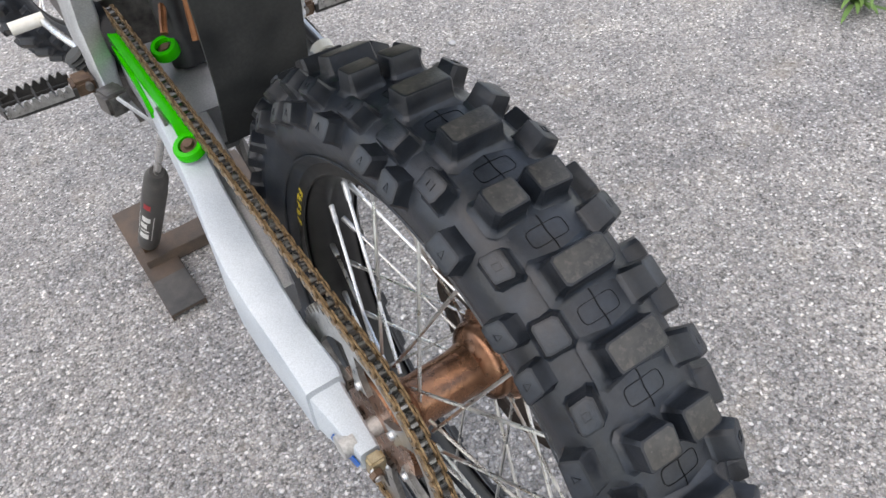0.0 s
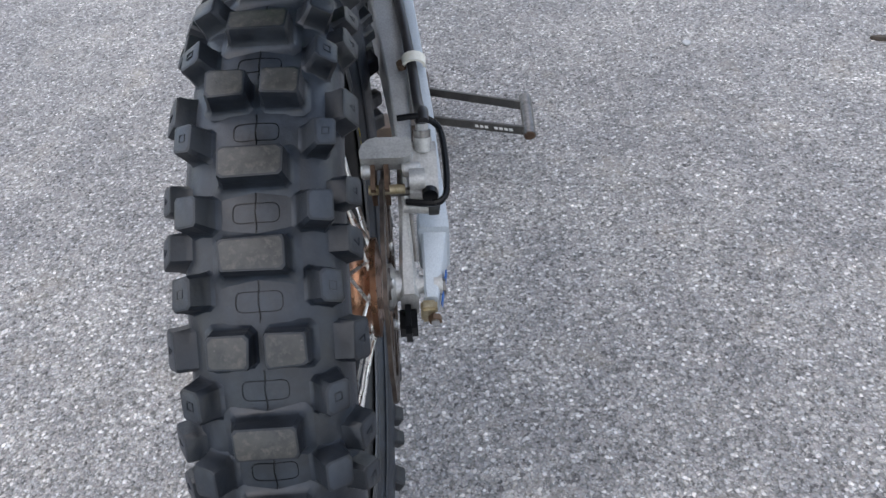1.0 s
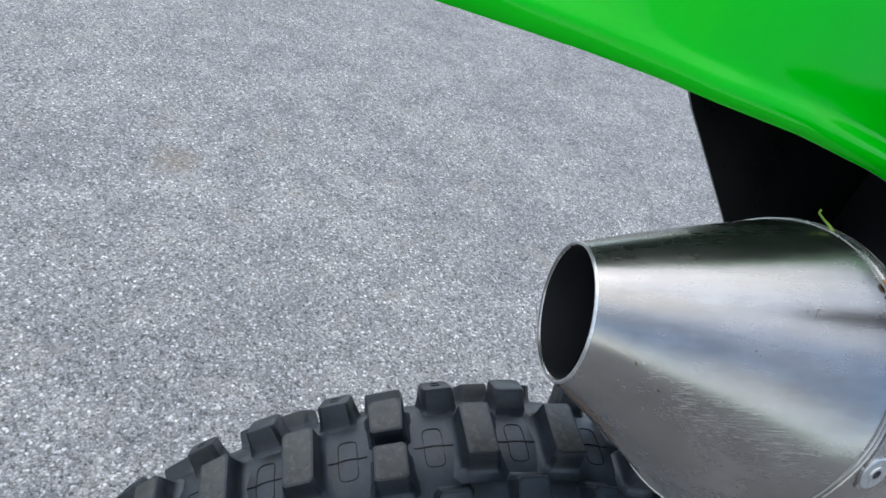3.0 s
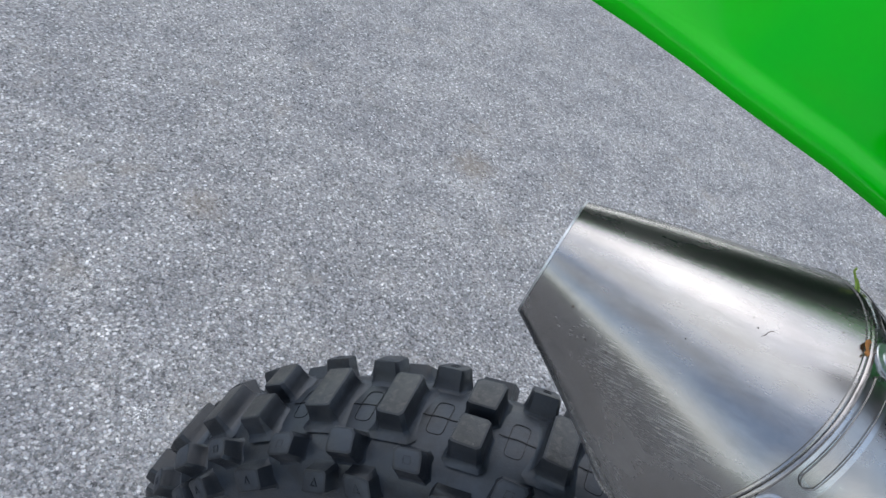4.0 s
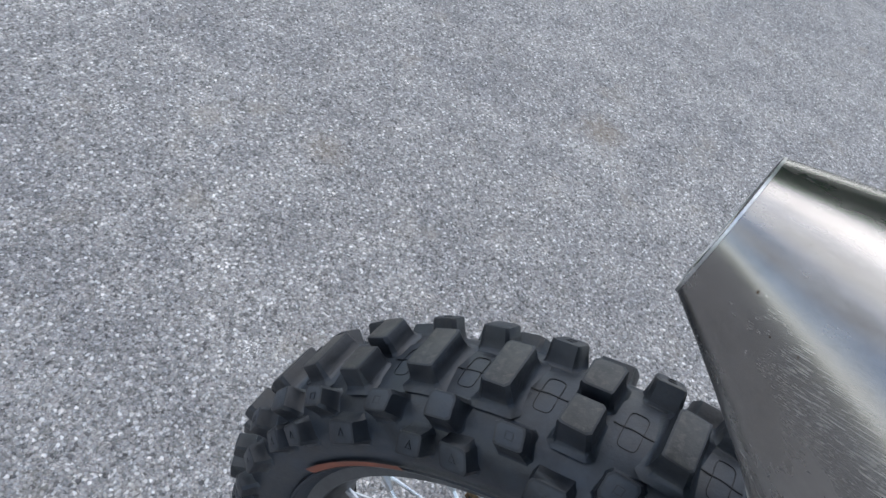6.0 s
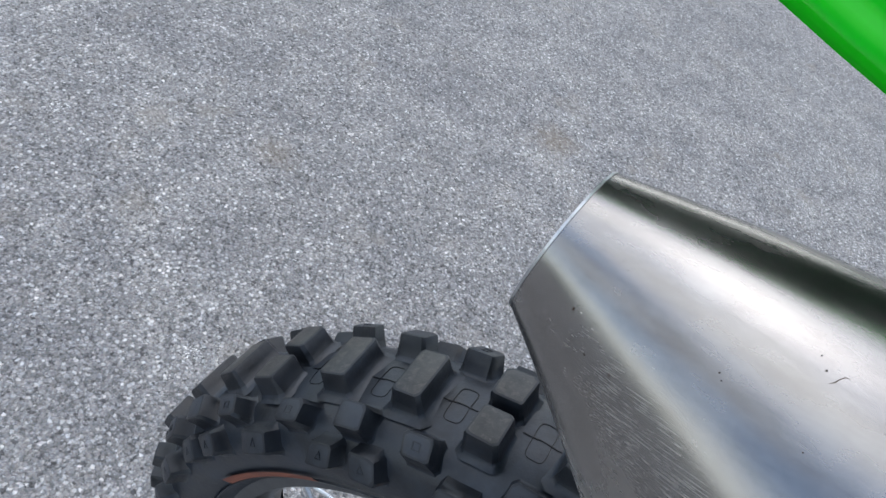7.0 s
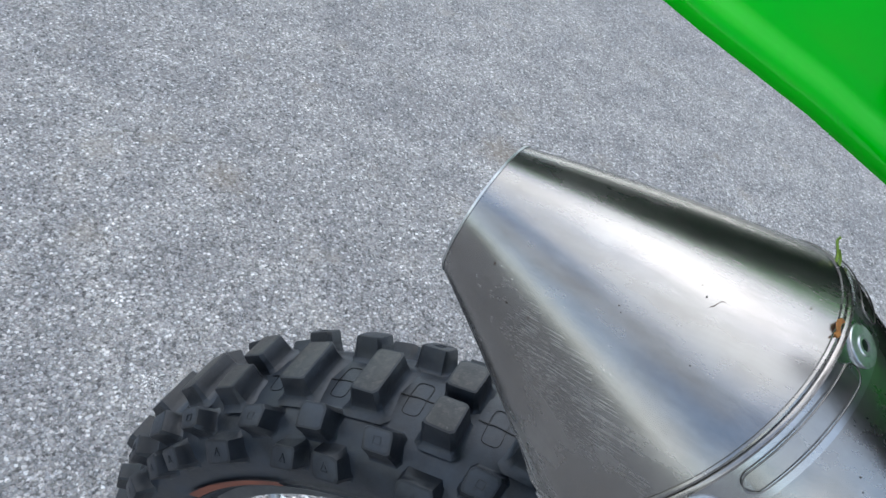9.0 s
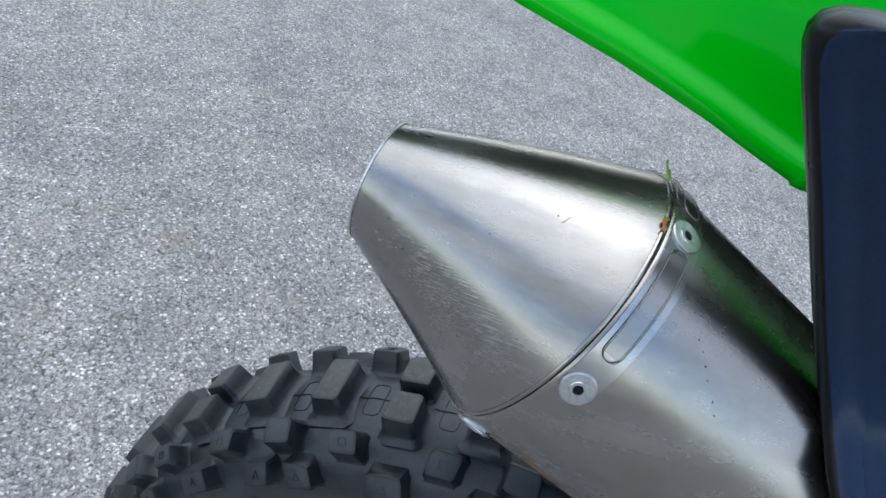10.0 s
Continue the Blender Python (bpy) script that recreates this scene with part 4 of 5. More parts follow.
def bowed_panel():
    """The panel that stands out round the muffler: a smooth rolled rim along its rear edge, then the face ahead."""
    edge = [(0.1767, -0.0123, 0.6660), (0.1767, -0.0268, 0.6664), (0.1767, -0.0382, 0.6662), (0.1765, -0.0441, 0.6649), (0.1761, -0.0471, 0.6628), (0.1756, -0.0480, 0.6598), (0.1749, -0.0470, 0.6560), (0.1737, -0.0429, 0.6487), (0.1722, -0.0366, 0.6390), (0.1699, -0.0274, 0.6248), (0.1673, -0.0161, 0.6070), (0.1650, -0.0062, 0.5916), (0.1655, 0.0037, 0.5766), (0.1693, 0.0126, 0.5630), (0.1798, 0.0171, 0.5561), (0.1892, 0.0317, 0.5375), (0.1909, 0.0670, 0.5050), (0.1879, 0.1210, 0.4700), (0.1849, 0.1850, 0.4350), (0.1820, 0.2410, 0.4000), (0.1790, 0.2690, 0.3650)]
    roll = 0.0052
    section = [(roll - roll * math.cos(radians(a)), roll * math.sin(radians(a)) - roll) for a in range(-50, 91, 20)]
    section += [(0.0078, -0.0002), (0.0100, -0.0009), (0.0118, -0.0013), (0.0135, -0.0012), (0.0160, -0.0009), (0.024, -0.0014), (0.06, -0.0055), (0.12, -0.0105), (0.20, -0.0200), (0.30, -0.0350), (0.40, -0.0520)]
    return shell([[Vector((x + out, y + deep - 0.0018, z)) for x, y, z in edge] for deep, out in section], 0.0030, lambda p: Vector((-1, 0, 0)))


panel = bowed_panel()
for i, face in enumerate(panel.faces):
    face.material_index = 1 if i >= 6 * 42 else 0
part("side_panel", panel, (BLACK, NAVY), bike, "black side number panel with a navy decal", 50)
# saddle behind the tank, mirrored in the silencer
saddle = loft([[Vector((half * a, y, base + (crown - base) * b)) for a, b in ((0.80, 0.0), (1.0, 0.12), (1.0, 0.45), (0.93, 0.75), (0.72, 0.94), (0.35, 1.0), (-0.35, 1.0), (-0.72, 0.94), (-0.93, 0.75), (-1.0, 0.45), (-1.0, 0.12), (-0.80, 0.0))] for y, half, base, crown in ((0.098, 0.070, 0.704, 0.722), (0.106, 0.094, 0.694, 0.752), (0.150, 0.116, 0.690, 0.784), (0.26, 0.124, 0.688, 0.798), (0.42, 0.116, 0.686, 0.792), (0.56, 0.098, 0.684, 0.786), (0.70, 0.080, 0.690, 0.800), (0.712, 0.066, 0.700, 0.785))])
seat = part("seat", saddle, DUSTY, bike, "black textured vinyl seat", 60)
part("seat_base", loft([[Vector((half * a, y, z)) for a, z in ((1, 0.672), (1, 0.694), (-1, 0.694), (-1, 0.672))] for y, half in ((0.115, 0.080), (0.30, 0.104), (0.70, 0.070))]), BLACK, seat)
flap = [[Vector((x, y + 0.004 * math.cos(x * 20), z)) for x in (-0.055 - w, -0.040, -0.02, 0.0, 0.02, 0.040, 0.055 + w)] for y, z, w in ((0.345, 0.12, 0.0), (0.328, 0.20, 0.0), (0.320, 0.28, 0.002), (0.318, 0.315, 0.003), (0.321, 0.328, 0.003), (0.332, 0.345, 0.003), (0.352, 0.42, 0.004), (0.362, 0.46, 0.004))]
part("mud_flap", shell(flap, 0.004, lambda p: Vector((0, 1, 0))), FLAP_RUBBER, bike, "dusty black rubber mud flap", 30)


# -- muffler strap, rivets and marks
SIDE = BODY_WAY.cross(Vector((0, 0, 1))).normalized()
UP = SIDE.cross(BODY_WAY)


def on_canister(d, phi, lift=0.0):
    """A point on the silencer: d metres from the seam, phi degrees round it, from its right side over the top."""
    r = body_r(d) + lift
    return SEAM + BODY_WAY * d + r * (math.cos(radians(phi)) * SIDE + math.sin(radians(phi)) * UP)


def outward(phi):
    return math.cos(radians(phi)) * SIDE + math.sin(radians(phi)) * UP


def strap(phi0, phi1, d0, d1, lift, thick, clip=2.0):
    rows = []
    n = 36
    for k in range(n + 1):
        p = phi0 + (phi1 - phi0) * k / n
        near = min(k, n - k) * abs(phi1 - phi0) / n
        cut = max(0.0, clip - near) / max(clip, 1e-6) * 0.004
        rows.append([on_canister(d0 + cut, p, lift), on_canister(d0 + cut, p, lift + thick), on_canister(d1 - cut, p, lift + thick), on_canister(d1 - cut, p, lift)])
    return loft(rows)


strap_part = part("strap", strap(9, 150, 0.0017, 0.0122, 0.0, 0.0006, 6.0), STRAP, muffler, "thin riveted steel strap", 40)


def slot_line(phi0, phi1, d, half):
    """A long rounded outline on the strap."""
    pts = []
    for k in range(25):
        pts.append(on_canister(d + half, phi0 + (phi1 - phi0) * k / 24, 0.0011))
    for k in range(1, 9):
        a = math.pi / 2 - math.pi * k / 9
        pts.append(on_canister(d + half * math.sin(a), phi1 + half / 0.05 * 57.3 * math.cos(a), 0.0011))
    for k in range(25):
        pts.append(on_canister(d - half, phi1 + (phi0 - phi1) * k / 24, 0.0011))
    for k in range(1, 9):
        a = -math.pi / 2 - math.pi * k / 9
        pts.append(on_canister(d + half * math.sin(a), phi0 + half / 0.05 * 57.3 * math.cos(a), 0.0011))
    return pts + [pts[0]]


def slot_plate(phi0, phi1, d, half):
    """The body's metal in the strap's long slot."""
    return loft([[on_canister(d + half * e, p, lift) for e, lift in ((-1, 0.0002), (-1, 0.00075), (1, 0.00075), (1, 0.0002))] for p in [phi0 + (phi1 - phi0) * k / 20 for k in range(21)]])


for a, b in ((31.5, 67.0), (91, 126)):
    slot = part("slot", slot_plate(a - 1.5, b + 1.5, 0.0067, 0.0027), CANISTER, strap_part, "long rounded slot")
    part("slot_rim", tube(slot_line(a, b, 0.0067, 0.0029), 0.00020, 6), DARK_STEEL, slot)
RIVETS = [(16.0, 0.0070), (77.5, 0.0065), (138.0, 0.0070), (-43.0, 0.0068)]
for phi, d in RIVETS:
    way = outward(phi)
    base = on_canister(d, phi, 0.0007)
    bm = loft([circle(base + way * h, way, r, 28) for h, r in ((-0.0006, 0.0050), (0.0003, 0.0050), (0.0005, 0.0047), (0.0006, 0.0025), (0.0009, 0.0023), (0.0009, 0.0015), (-0.0012, 0.0013))])
    rivet = part("rivet", bm, ZINC, muffler, "zinc rivet with a hollow centre", 30)
    part("hollow", loft([circle(base + way * h, way, 0.0014, 14) for h in (0.0002, 0.0006)]), BLACK, rivet)
part("lower_strap", strap(-52, -34, 0.0017, 0.0122, 0.0, 0.0008, 5.0), STRAP, muffler, "lower end of the steel strap", 40)
# rust on the seam
part("rust_mark", loft([[on_canister(-0.0004 + 0.0006 * math.sin(k * 1.9) + e, p, lift) for e, p, lift in ((-0.0010, 73.0 + k * 1.6, -0.0004), (-0.0008, 73.0 + k * 1.6, 0.0000), (0.0004, 73.0 + k * 1.6, -0.0001), (0.0004, 73.0 + k * 1.6, -0.0006))] for k in range(5)]), RUST_ORANGE, muffler, "orange rust streak")
# small burnt marks and pits


def on_cone(k, phi, lift=0.0):
    way = TIP_WAY.lerp(BODY_WAY, k).normalized()
    side = way.cross(Vector((0, 0, 1))).normalized()
    return TIP.lerp(SEAM, k) + (CONE_R + (SEAM_R - CONE_R) * k + lift) * (math.cos(radians(phi)) * side + math.sin(radians(phi)) * side.cross(way))


for k, phi, r in ((0.705, 63, 0.00022), (0.68, 66, 0.00013), (0.55, 43, 0.00018), (0.565, 41.5, 0.00013), (0.20, 52, 0.00012), (0.225, 50, 0.00012), (0.78, 42, 0.00014), (0.30, 10, 0.00025), (0.86, 12, 0.00020)):
    way = (on_cone(k, phi, 0.01) - on_cone(k, phi)).normalized()
    part("pit", loft([circle(on_cone(k, phi, h), way, r, 8) for h in (-0.0002, 0.00008)]), BARK, muffler)
for d, phi, r in ((0.024, 52, 0.0005), (0.027, 50, 0.0004), (0.030, 47, 0.0006), (0.033, 44, 0.0004), (0.031, 52, 0.0003), (0.038, 40, 0.0005), (0.041, 37, 0.0006), (0.040, 42, 0.0003), (0.047, 33, 0.0004), (0.062, 10, 0.0006), (0.075, 12, 0.0004), (0.018, 85, 0.0006)):
    way = outward(phi)
    part("pit", loft([circle(on_canister(d, phi, h), way, 0.5 * r, 7) for h in (-0.0003, 0.00008)]), BARK, muffler)
part("burnt_mark", tube([on_cone(k, phi, -0.0001) for k, phi in ((0.722, 60.0), (0.732, 61.6), (0.735, 63.0), (0.742, 64.5), (0.755, 65.0))], [0.00006, 0.00018, 0.00012, 0.00016, 0.00006], 6), STAND_RUST, muffler, "small brown burnt mark")

# a wisp of grass caught on the muffler seam
base = bike.matrix_basis @ on_canister(-0.0008, 112, 0.0006)
wisp = thing("grass_wisp", "small green grass wisp caught on the muffler seam", "grass", Matrix.Translation(base))
for k, pts in enumerate((((0.007, 0.001, -0.002), (0.003, 0.0005, 0.0004), (-0.001, 0, 0.0012), (-0.0024, -0.0005, 0.0018), (-0.0025, -0.0005, 0.0030)), ((0.006, 0.002, -0.002), (0.003, 0.0015, 0.0002), (-0.001, 0.001, 0.0006)))):
    part("blade", tube(curve_points(pts, 4), 0.00036, 5), WISP, wisp)

# -- chain slider and guide
def strip(points, wide, high, material, name, parent, label=""):
    """A bar of rectangular section along the points."""
    rows = []
    for p in points:
        p = Vector(p)
        rows.append([p + Vector((a * wide / 2, 0, b * high / 2)) for a, b in ((-1, -1), (1, -1), (1, 1), (-1, 1))])
    return part(name, bevelled(loft(rows), min(wide, high) * 0.2, 1), material, parent, label)


slider = strip([(-0.0970, 0.325, 0.1562), (-0.0935, 0.360, 0.1609), (-0.0935, 0.400, 0.1663), (-0.0935, 0.440, 0.1717), (-0.0935, 0.480, 0.1771), (-0.0935, 0.520, 0.1824), (-0.0935, 0.610, 0.1946)], 0.0240, 0.0080, GREEN, "chain_slider", bike, "bright green plastic chain slider")
strip([(-0.1130, 0.405, 0.1560), (-0.1095, 0.445, 0.1610), (-0.1062, 0.500, 0.1675), (-0.1040, 0.560, 0.1740)], 0.0050, 0.0085, GREEN, "lower_strip", slider)
strip([(-0.1090, 0.372, 0.1575), (-0.1065, 0.405, 0.1612)], 0.0036, 0.0042, DARK_STEEL, "slot", slider, "dark slot beside the slider")

LUG, LUG_FRONT = Vector((-0.1030, 0.3160, 0.1525)), Vector((-0.0600, 0.4780, 0.1840))


def lug(at, r, high):
    bm = bmesh.new()
    up = Vector((-0.25, -0.25, 0.93)).normalized()
    at = Vector(at)
    loft([circle(at + up * h, up, rr, 28) for h, rr in ((0.0, r * 0.50), (0.0, r), (high * 0.8, r), (high, r * 0.92), (high, r * 0.62), (high * 0.3, r * 0.55))], bm=bm, around=True)
    return part("lug", bm, GREEN, slider, smooth=40)


lug(LUG, 0.0170, 0.010)
part("slider_bolt", loft([circle((LUG + Vector((0, 0, 0.004))) + Vector((-0.25, -0.25, 0.93)) * h, (-0.25, -0.25, 0.93), r, 16) for h, r in ((0, 0.0095), (0.003, 0.0095), (0.003, 0.0060), (0.008, 0.0055), (0.008, 0.003))]), RUST, slider, "rusty bolt with washer")
lug(LUG_FRONT, 0.0165, 0.013)
part("slider_bolt", loft([circle((LUG_FRONT + Vector((0, 0, 0.004))) + Vector((-0.25, -0.25, 0.93)) * h, (-0.25, -0.25, 0.93), r, 16) for h, r in ((0, 0.009), (0.003, 0.009), (0.003, 0.0055), (0.006, 0.005))]), RUST, slider)
# lower chain guide seen through the wheel
guide = part("chain_guide", slab([(0.158, -0.084), (0.232, -0.058), (0.241, -0.046), (0.233, -0.036), (0.162, -0.062)], 0.018, Matrix(((0, 0, 1, CHAIN_X), (1, 0, 0, 0), (0, 1, 0, 0), (0, 0, 0, 1))), 0.004), GREEN, bike, "green plastic lower chain guide")
part("bracket", block((0.004, 0.07, 0.04), (CHAIN_X - 0.017, 0.20, -0.030), (20, 0, 0), 0.001), DARK_STEEL, guide)

# -- brake disc, caliper and hose on the right
DISC_X = 0.068
bm = bmesh.new()
N = 96
wave = [(0.1195 + 0.0028 * math.sin(12 * math.tau * i / N)) for i in range(N)]
rings = []
for x, which in ((-0.002, 0), (-0.002, 1), (0.002, 1), (0.002, 0)):
    rings.append([Vector((DISC_X + x, (wave[i] if which else 0.094 + 0.002 * math.sin(12 * math.tau * i / N)) * math.sin(math.tau * i / N), (wave[i] if which else 0.094 + 0.002 * math.sin(12 * math.tau * i / N)) * math.cos(math.tau * i / N))) for i in range(N)])
loft(rings, around=True, bm=bm)
disc = part("brake_disc", bm, DISC, bike, "dark brown worn wavy brake disc", 40)
for k in range(6):
    arm = [(-0.016, 0.040), (-0.007, 0.066), (-0.012, 0.097), (0.012, 0.097), (0.007, 0.066), (0.016, 0.040)]
    part("arm", slab(arm, 0.004, Matrix(((0, 0, 1, DISC_X), (1, 0, 0, 0), (0, 1, 0, 0), (0, 0, 0, 1))), 0.001), DISC, disc, m=turn_x(60 * k + 20))
    part("bolt", lathe_x([(DISC_X - 0.006, 0.004), (DISC_X + 0.004, 0.0055), (DISC_X + 0.0055, 0.004), (DISC_X + 0.0055, 0.001)], 12), ZINC, disc, m=turn_x(60 * k + 20) @ Matrix.Translation((0, 0, 0.046)))
for k in range(24):
    part("hole_rim", lathe_x([(DISC_X - 0.0024, 0.0030), (DISC_X - 0.0024, 0.0040), (DISC_X + 0.0024, 0.0040), (DISC_X + 0.0024, 0.0030)], 10, closed=True), DARK_STEEL, disc, m=turn_x(15 * k + 4) @ Matrix.Translation((0, 0, 0.1065)))
part("spacer", lathe_x([(0.060, 0.010), (0.060, 0.024), (0.070, 0.024), (0.074, 0.017), (0.080, 0.015), (0.098, 0.015), (0.098, 0.010)], 36), CAST, bike, "steel wheel spacer and seal")

TILT = Matrix.Translation((-0.002, 0.058, 0.122)) @ Matrix.Rotation(radians(24), 4, "X")
body_line = [(0.0500, -0.006), (0.0495, 0.002), (0.0520, 0.010), (0.0580, 0.0150), (0.0660, 0.0170), (0.0960, 0.0160), (0.1010, 0.0130), (0.1010, -0.001), (0.0970, -0.0055), (0.0900, -0.0070)]
caliper = part("brake_caliper", slab(body_line, 0.024, TILT, 0.0055), CAST, bike, "cast alloy rear brake caliper", 50)
for x0, x1 in ((0.0500, 0.0590), (0.0900, 0.1085)):
    part("lip", tube([TILT @ Vector((x, -0.0120, -0.004)) for x in (x0, x0 + 0.002, x1 - 0.002, x1)], [0.0056, 0.0074, 0.0074, 0.0060], 18), CAST, caliper)
for x in (0.0610, 0.0745):
    part("brake_pad", slab([(-0.032, -0.040), (-0.032, -0.004), (0.010, 0.002), (0.012, -0.040)], 0.0048, TILT @ Matrix(((0, 0, 1, x), (1, 0, 0, 0), (0, 1, 0, 0), (0, 0, 0, 1))), 0.001), RUST, caliper, "rust-brown worn brake pad")
for v, h, r, x0, x1, stuff in ((-0.028, -0.013, 0.0050, 0.056, 0.092, PASSIVATED), (-0.026, -0.0235, 0.0042, 0.070, 0.098, DARK_STEEL)):
    part("pad_pin", tube([TILT @ Vector((x, v, h)) for x in (x0, x1)], r, 14), stuff, caliper)
part("cylinder_block", bevelled(loft([[TILT @ Vector((x, v, h)) for v, h in ((-0.036, -0.026), (0.018, -0.030), (0.020, -0.006), (0.004, -0.001), (-0.018, -0.003), (-0.036, -0.008))] for x in (0.0965, 0.1010, 0.1220, 0.1250)]), 0.0032), CAST, caliper)
part("cylinder_cap", tube([TILT @ Vector((0.0970, -0.026, 0.002)), TILT @ Vector((0.1120, -0.026, 0.002))], 0.0105, 22), CAST, caliper)
part("body_bolt", tube([TILT @ Vector((0.1160, -0.037, -0.004)), TILT @ Vector((0.1160, -0.044, -0.001))], 0.0078, 14), BLACK, caliper, "black bolt cap")
part("hose_port", tube([TILT @ Vector((0.1120, 0.010, -0.006)), TILT @ Vector((0.1120, 0.020, 0.004))], 0.0092, 18), CAST, caliper)
part("port_ring", tube([TILT @ Vector((0.1120, 0.019, 0.003)), TILT @ Vector((0.1120, 0.025, 0.008))], 0.0086, 18), DARK_STEEL, caliper)
part("banjo_bolt", tube([TILT @ Vector((0.1120, 0.024, 0.007)), TILT @ Vector((0.1120, 0.030, 0.012))], 0.0066, 6), ZINC, caliper)
part("slide_pin", tube([(0.0880, 0.034, 0.079), (0.1130, 0.032, 0.078)], 0.0070, 16), CAST, caliper)
part("slide_boot", tube([(0.1120, 0.032, 0.078), (0.1160, 0.032, 0.078), (0.1235, 0.031, 0.077)], [0.0082, 0.0086, 0.0070], 16), DUSTY, caliper, "dusty rubber boot")
bracket_rows = [(-0.020, -0.022, 0.008, 0.078, 0.0965), (0.000, -0.018, 0.020, 0.078, 0.0965), (0.020, 0.004, 0.042, 0.0795, 0.0945), (0.040, 0.030, 0.066, 0.0815, 0.0925), (0.056, 0.050, 0.086, 0.0815, 0.0920), (0.085, 0.070, 0.100, 0.082, 0.091)]
bracket = part("caliper_bracket", loft([[Vector((x, y, z)) for x, z in ((a, low), (b, low), (b, high - 0.006), (b - 0.004, high), (a + 0.004, high), (a, high - 0.006))] for y, low, high, a, b in bracket_rows]), CAST, bike, "silver caliper bracket on the axle", 40)
part("web_rib", tube([(0.0965, 0.004, 0.030), (0.0955, 0.022, 0.052), (0.0935, 0.042, 0.076)], 0.0022, 8), DARK_STEEL, bracket)
part("disc_guard", block((0.018, 0.034, 0.030), (0.0850, -0.038, -0.016), (12, 0, 0), 0.006), BLACK, bike, "black plastic disc guard")

hose = part("brake_hose", tube(curve_points([(0.112, 0.088, 0.142), (0.1125, 0.104, 0.143), (0.112, 0.126, 0.130), (0.110, 0.150, 0.116), (0.1085, 0.172, 0.112), (0.107, 0.195, 0.116), (0.105, 0.220, 0.126), (0.098, 0.28, 0.150), (0.088, 0.35, 0.178), (0.080, 0.42, 0.205), (0.076, 0.50, 0.226), (0.078, 0.58, 0.235)], 6), 0.0058, 12), HOSE, bike, "black rubber brake hose along the swingarm")
part("hose_guard", tube(curve_points([(0.086, 0.098, 0.141), (0.106, 0.097, 0.143), (0.121, 0.094, 0.138), (0.129, 0.086, 0.130), (0.1315, 0.060, 0.118), (0.1310, 0.030, 0.106), (0.127, 0.016, 0.102), (0.116, 0.010, 0.101), (0.090, 0.012, 0.103)], 6), 0.0034, 8), BLACK, bike, "black bent wire hose guard")
for at, way, stain in (((0.107, 0.228, 0.128), 24, RUST), ((0.086, 0.360, 0.180), 24, ZINC)):
    pts = []
    for k in range(13):
        a = radians(-10 + 200 * k / 12)
        pts.append(Vector(at) + Matrix.Rotation(radians(way), 3, "X") @ Vector((0.0105 * math.cos(a), 0, 0.0105 * math.sin(a) + 0.001)))
    rows = []
    for p in pts:
        rad = (p - Vector(at)).normalized()
        ax = Matrix.Rotation(radians(way), 3, "X") @ Vector((0, 1, 0))
        rows.append([p + ax * s * 0.006 + rad * t for s, t in ((-1, 0), (1, 0), (1, 0.0035), (-1, 0.0035))])
    clip = part("hose_clip", loft(rows), WHITE, bike, "aged white plastic hose clip")
    foot = pts[-1] + Vector((-0.003, 0, 0.0))
    part("clip_screw", tube([foot + Vector((0, -0.002, -0.004)), foot + Vector((-0.002, -0.004, 0.004))], 0.0052, 12), stain, clip)


# -- foot pegs with brackets
def peg(s):
    bm = bmesh.new()
    def tooth_row(y, low, count, x0, step):
        line = [(x0, low)]
        for k in range(count):
            line += [(x0 + step * k, low + 0.008), (x0 + step * (k + 0.30), low + 0.0145), (x0 + step * (k + 0.55), low + 0.0145), (x0 + step * (k + 0.85), low + 0.008)]
        line += [(x0 + step * count, low + 0.008), (x0 + step * count, low)]
        slab([(s * x, z) for x, z in line], 0.0035, Matrix(((1, 0, 0, 0), (0, 0, 1, y), (0, 1, 0, 0), (0, 0, 0, 1))), 0.0, bm)
    tooth_row(0.587, 0.140, 8, 0.170, 0.0098)
    block((0.080, 0.003, 0.005), (s * 0.210, 0.565, 0.146), (0, 0, 0), 0.0008, bm)
    ob = part("foot_peg", bm, PEG_STEEL, bike, "toothed steel foot peg")
    bm = bmesh.new()
    tooth_row(0.5415, 0.140, 8, 0.170, 0.0098)
    part("teeth", bm, ROLLER, ob, "bright worn teeth")
    line = [(0.165, 0.540), (0.235, 0.541), (0.250, 0.548), (0.254, 0.565), (0.250, 0.582), (0.235, 0.589), (0.165, 0.590), (0.165, 0.5865), (0.234, 0.5860), (0.247, 0.580), (0.250, 0.565), (0.247, 0.550), (0.234, 0.5445), (0.165, 0.5440)]
    part("rim", slab([(s * x, y) for x, y in line], 0.012, pose(0, 0, 0.142)), PEG_STEEL, ob)
    for x in (0.190, 0.210, 0.230):
        part("cross_bar", block((0.003, 0.044, 0.008), (s * x, 0.565, 0.144), (0, 0, 0), 0.0006), PEG_STEEL, ob)
    part("hinge", block((0.026, 0.034, 0.020), (s * 0.155, 0.562, 0.142), (0, 0, 0), 0.004), RUST, ob, "rusty peg hinge and spring")
    part("hinge_pin", tube([(s * 0.150, 0.540, 0.144), (s * 0.150, 0.592, 0.144)], 0.005, 12), DARK_STEEL, ob)
    part("peg_bracket", block((0.030, 0.050, 0.030), (s * 0.132, 0.575, 0.130), (0, 0, 0), 0.005), DARK_STEEL, ob)
    return ob


peg(-1), peg(1)

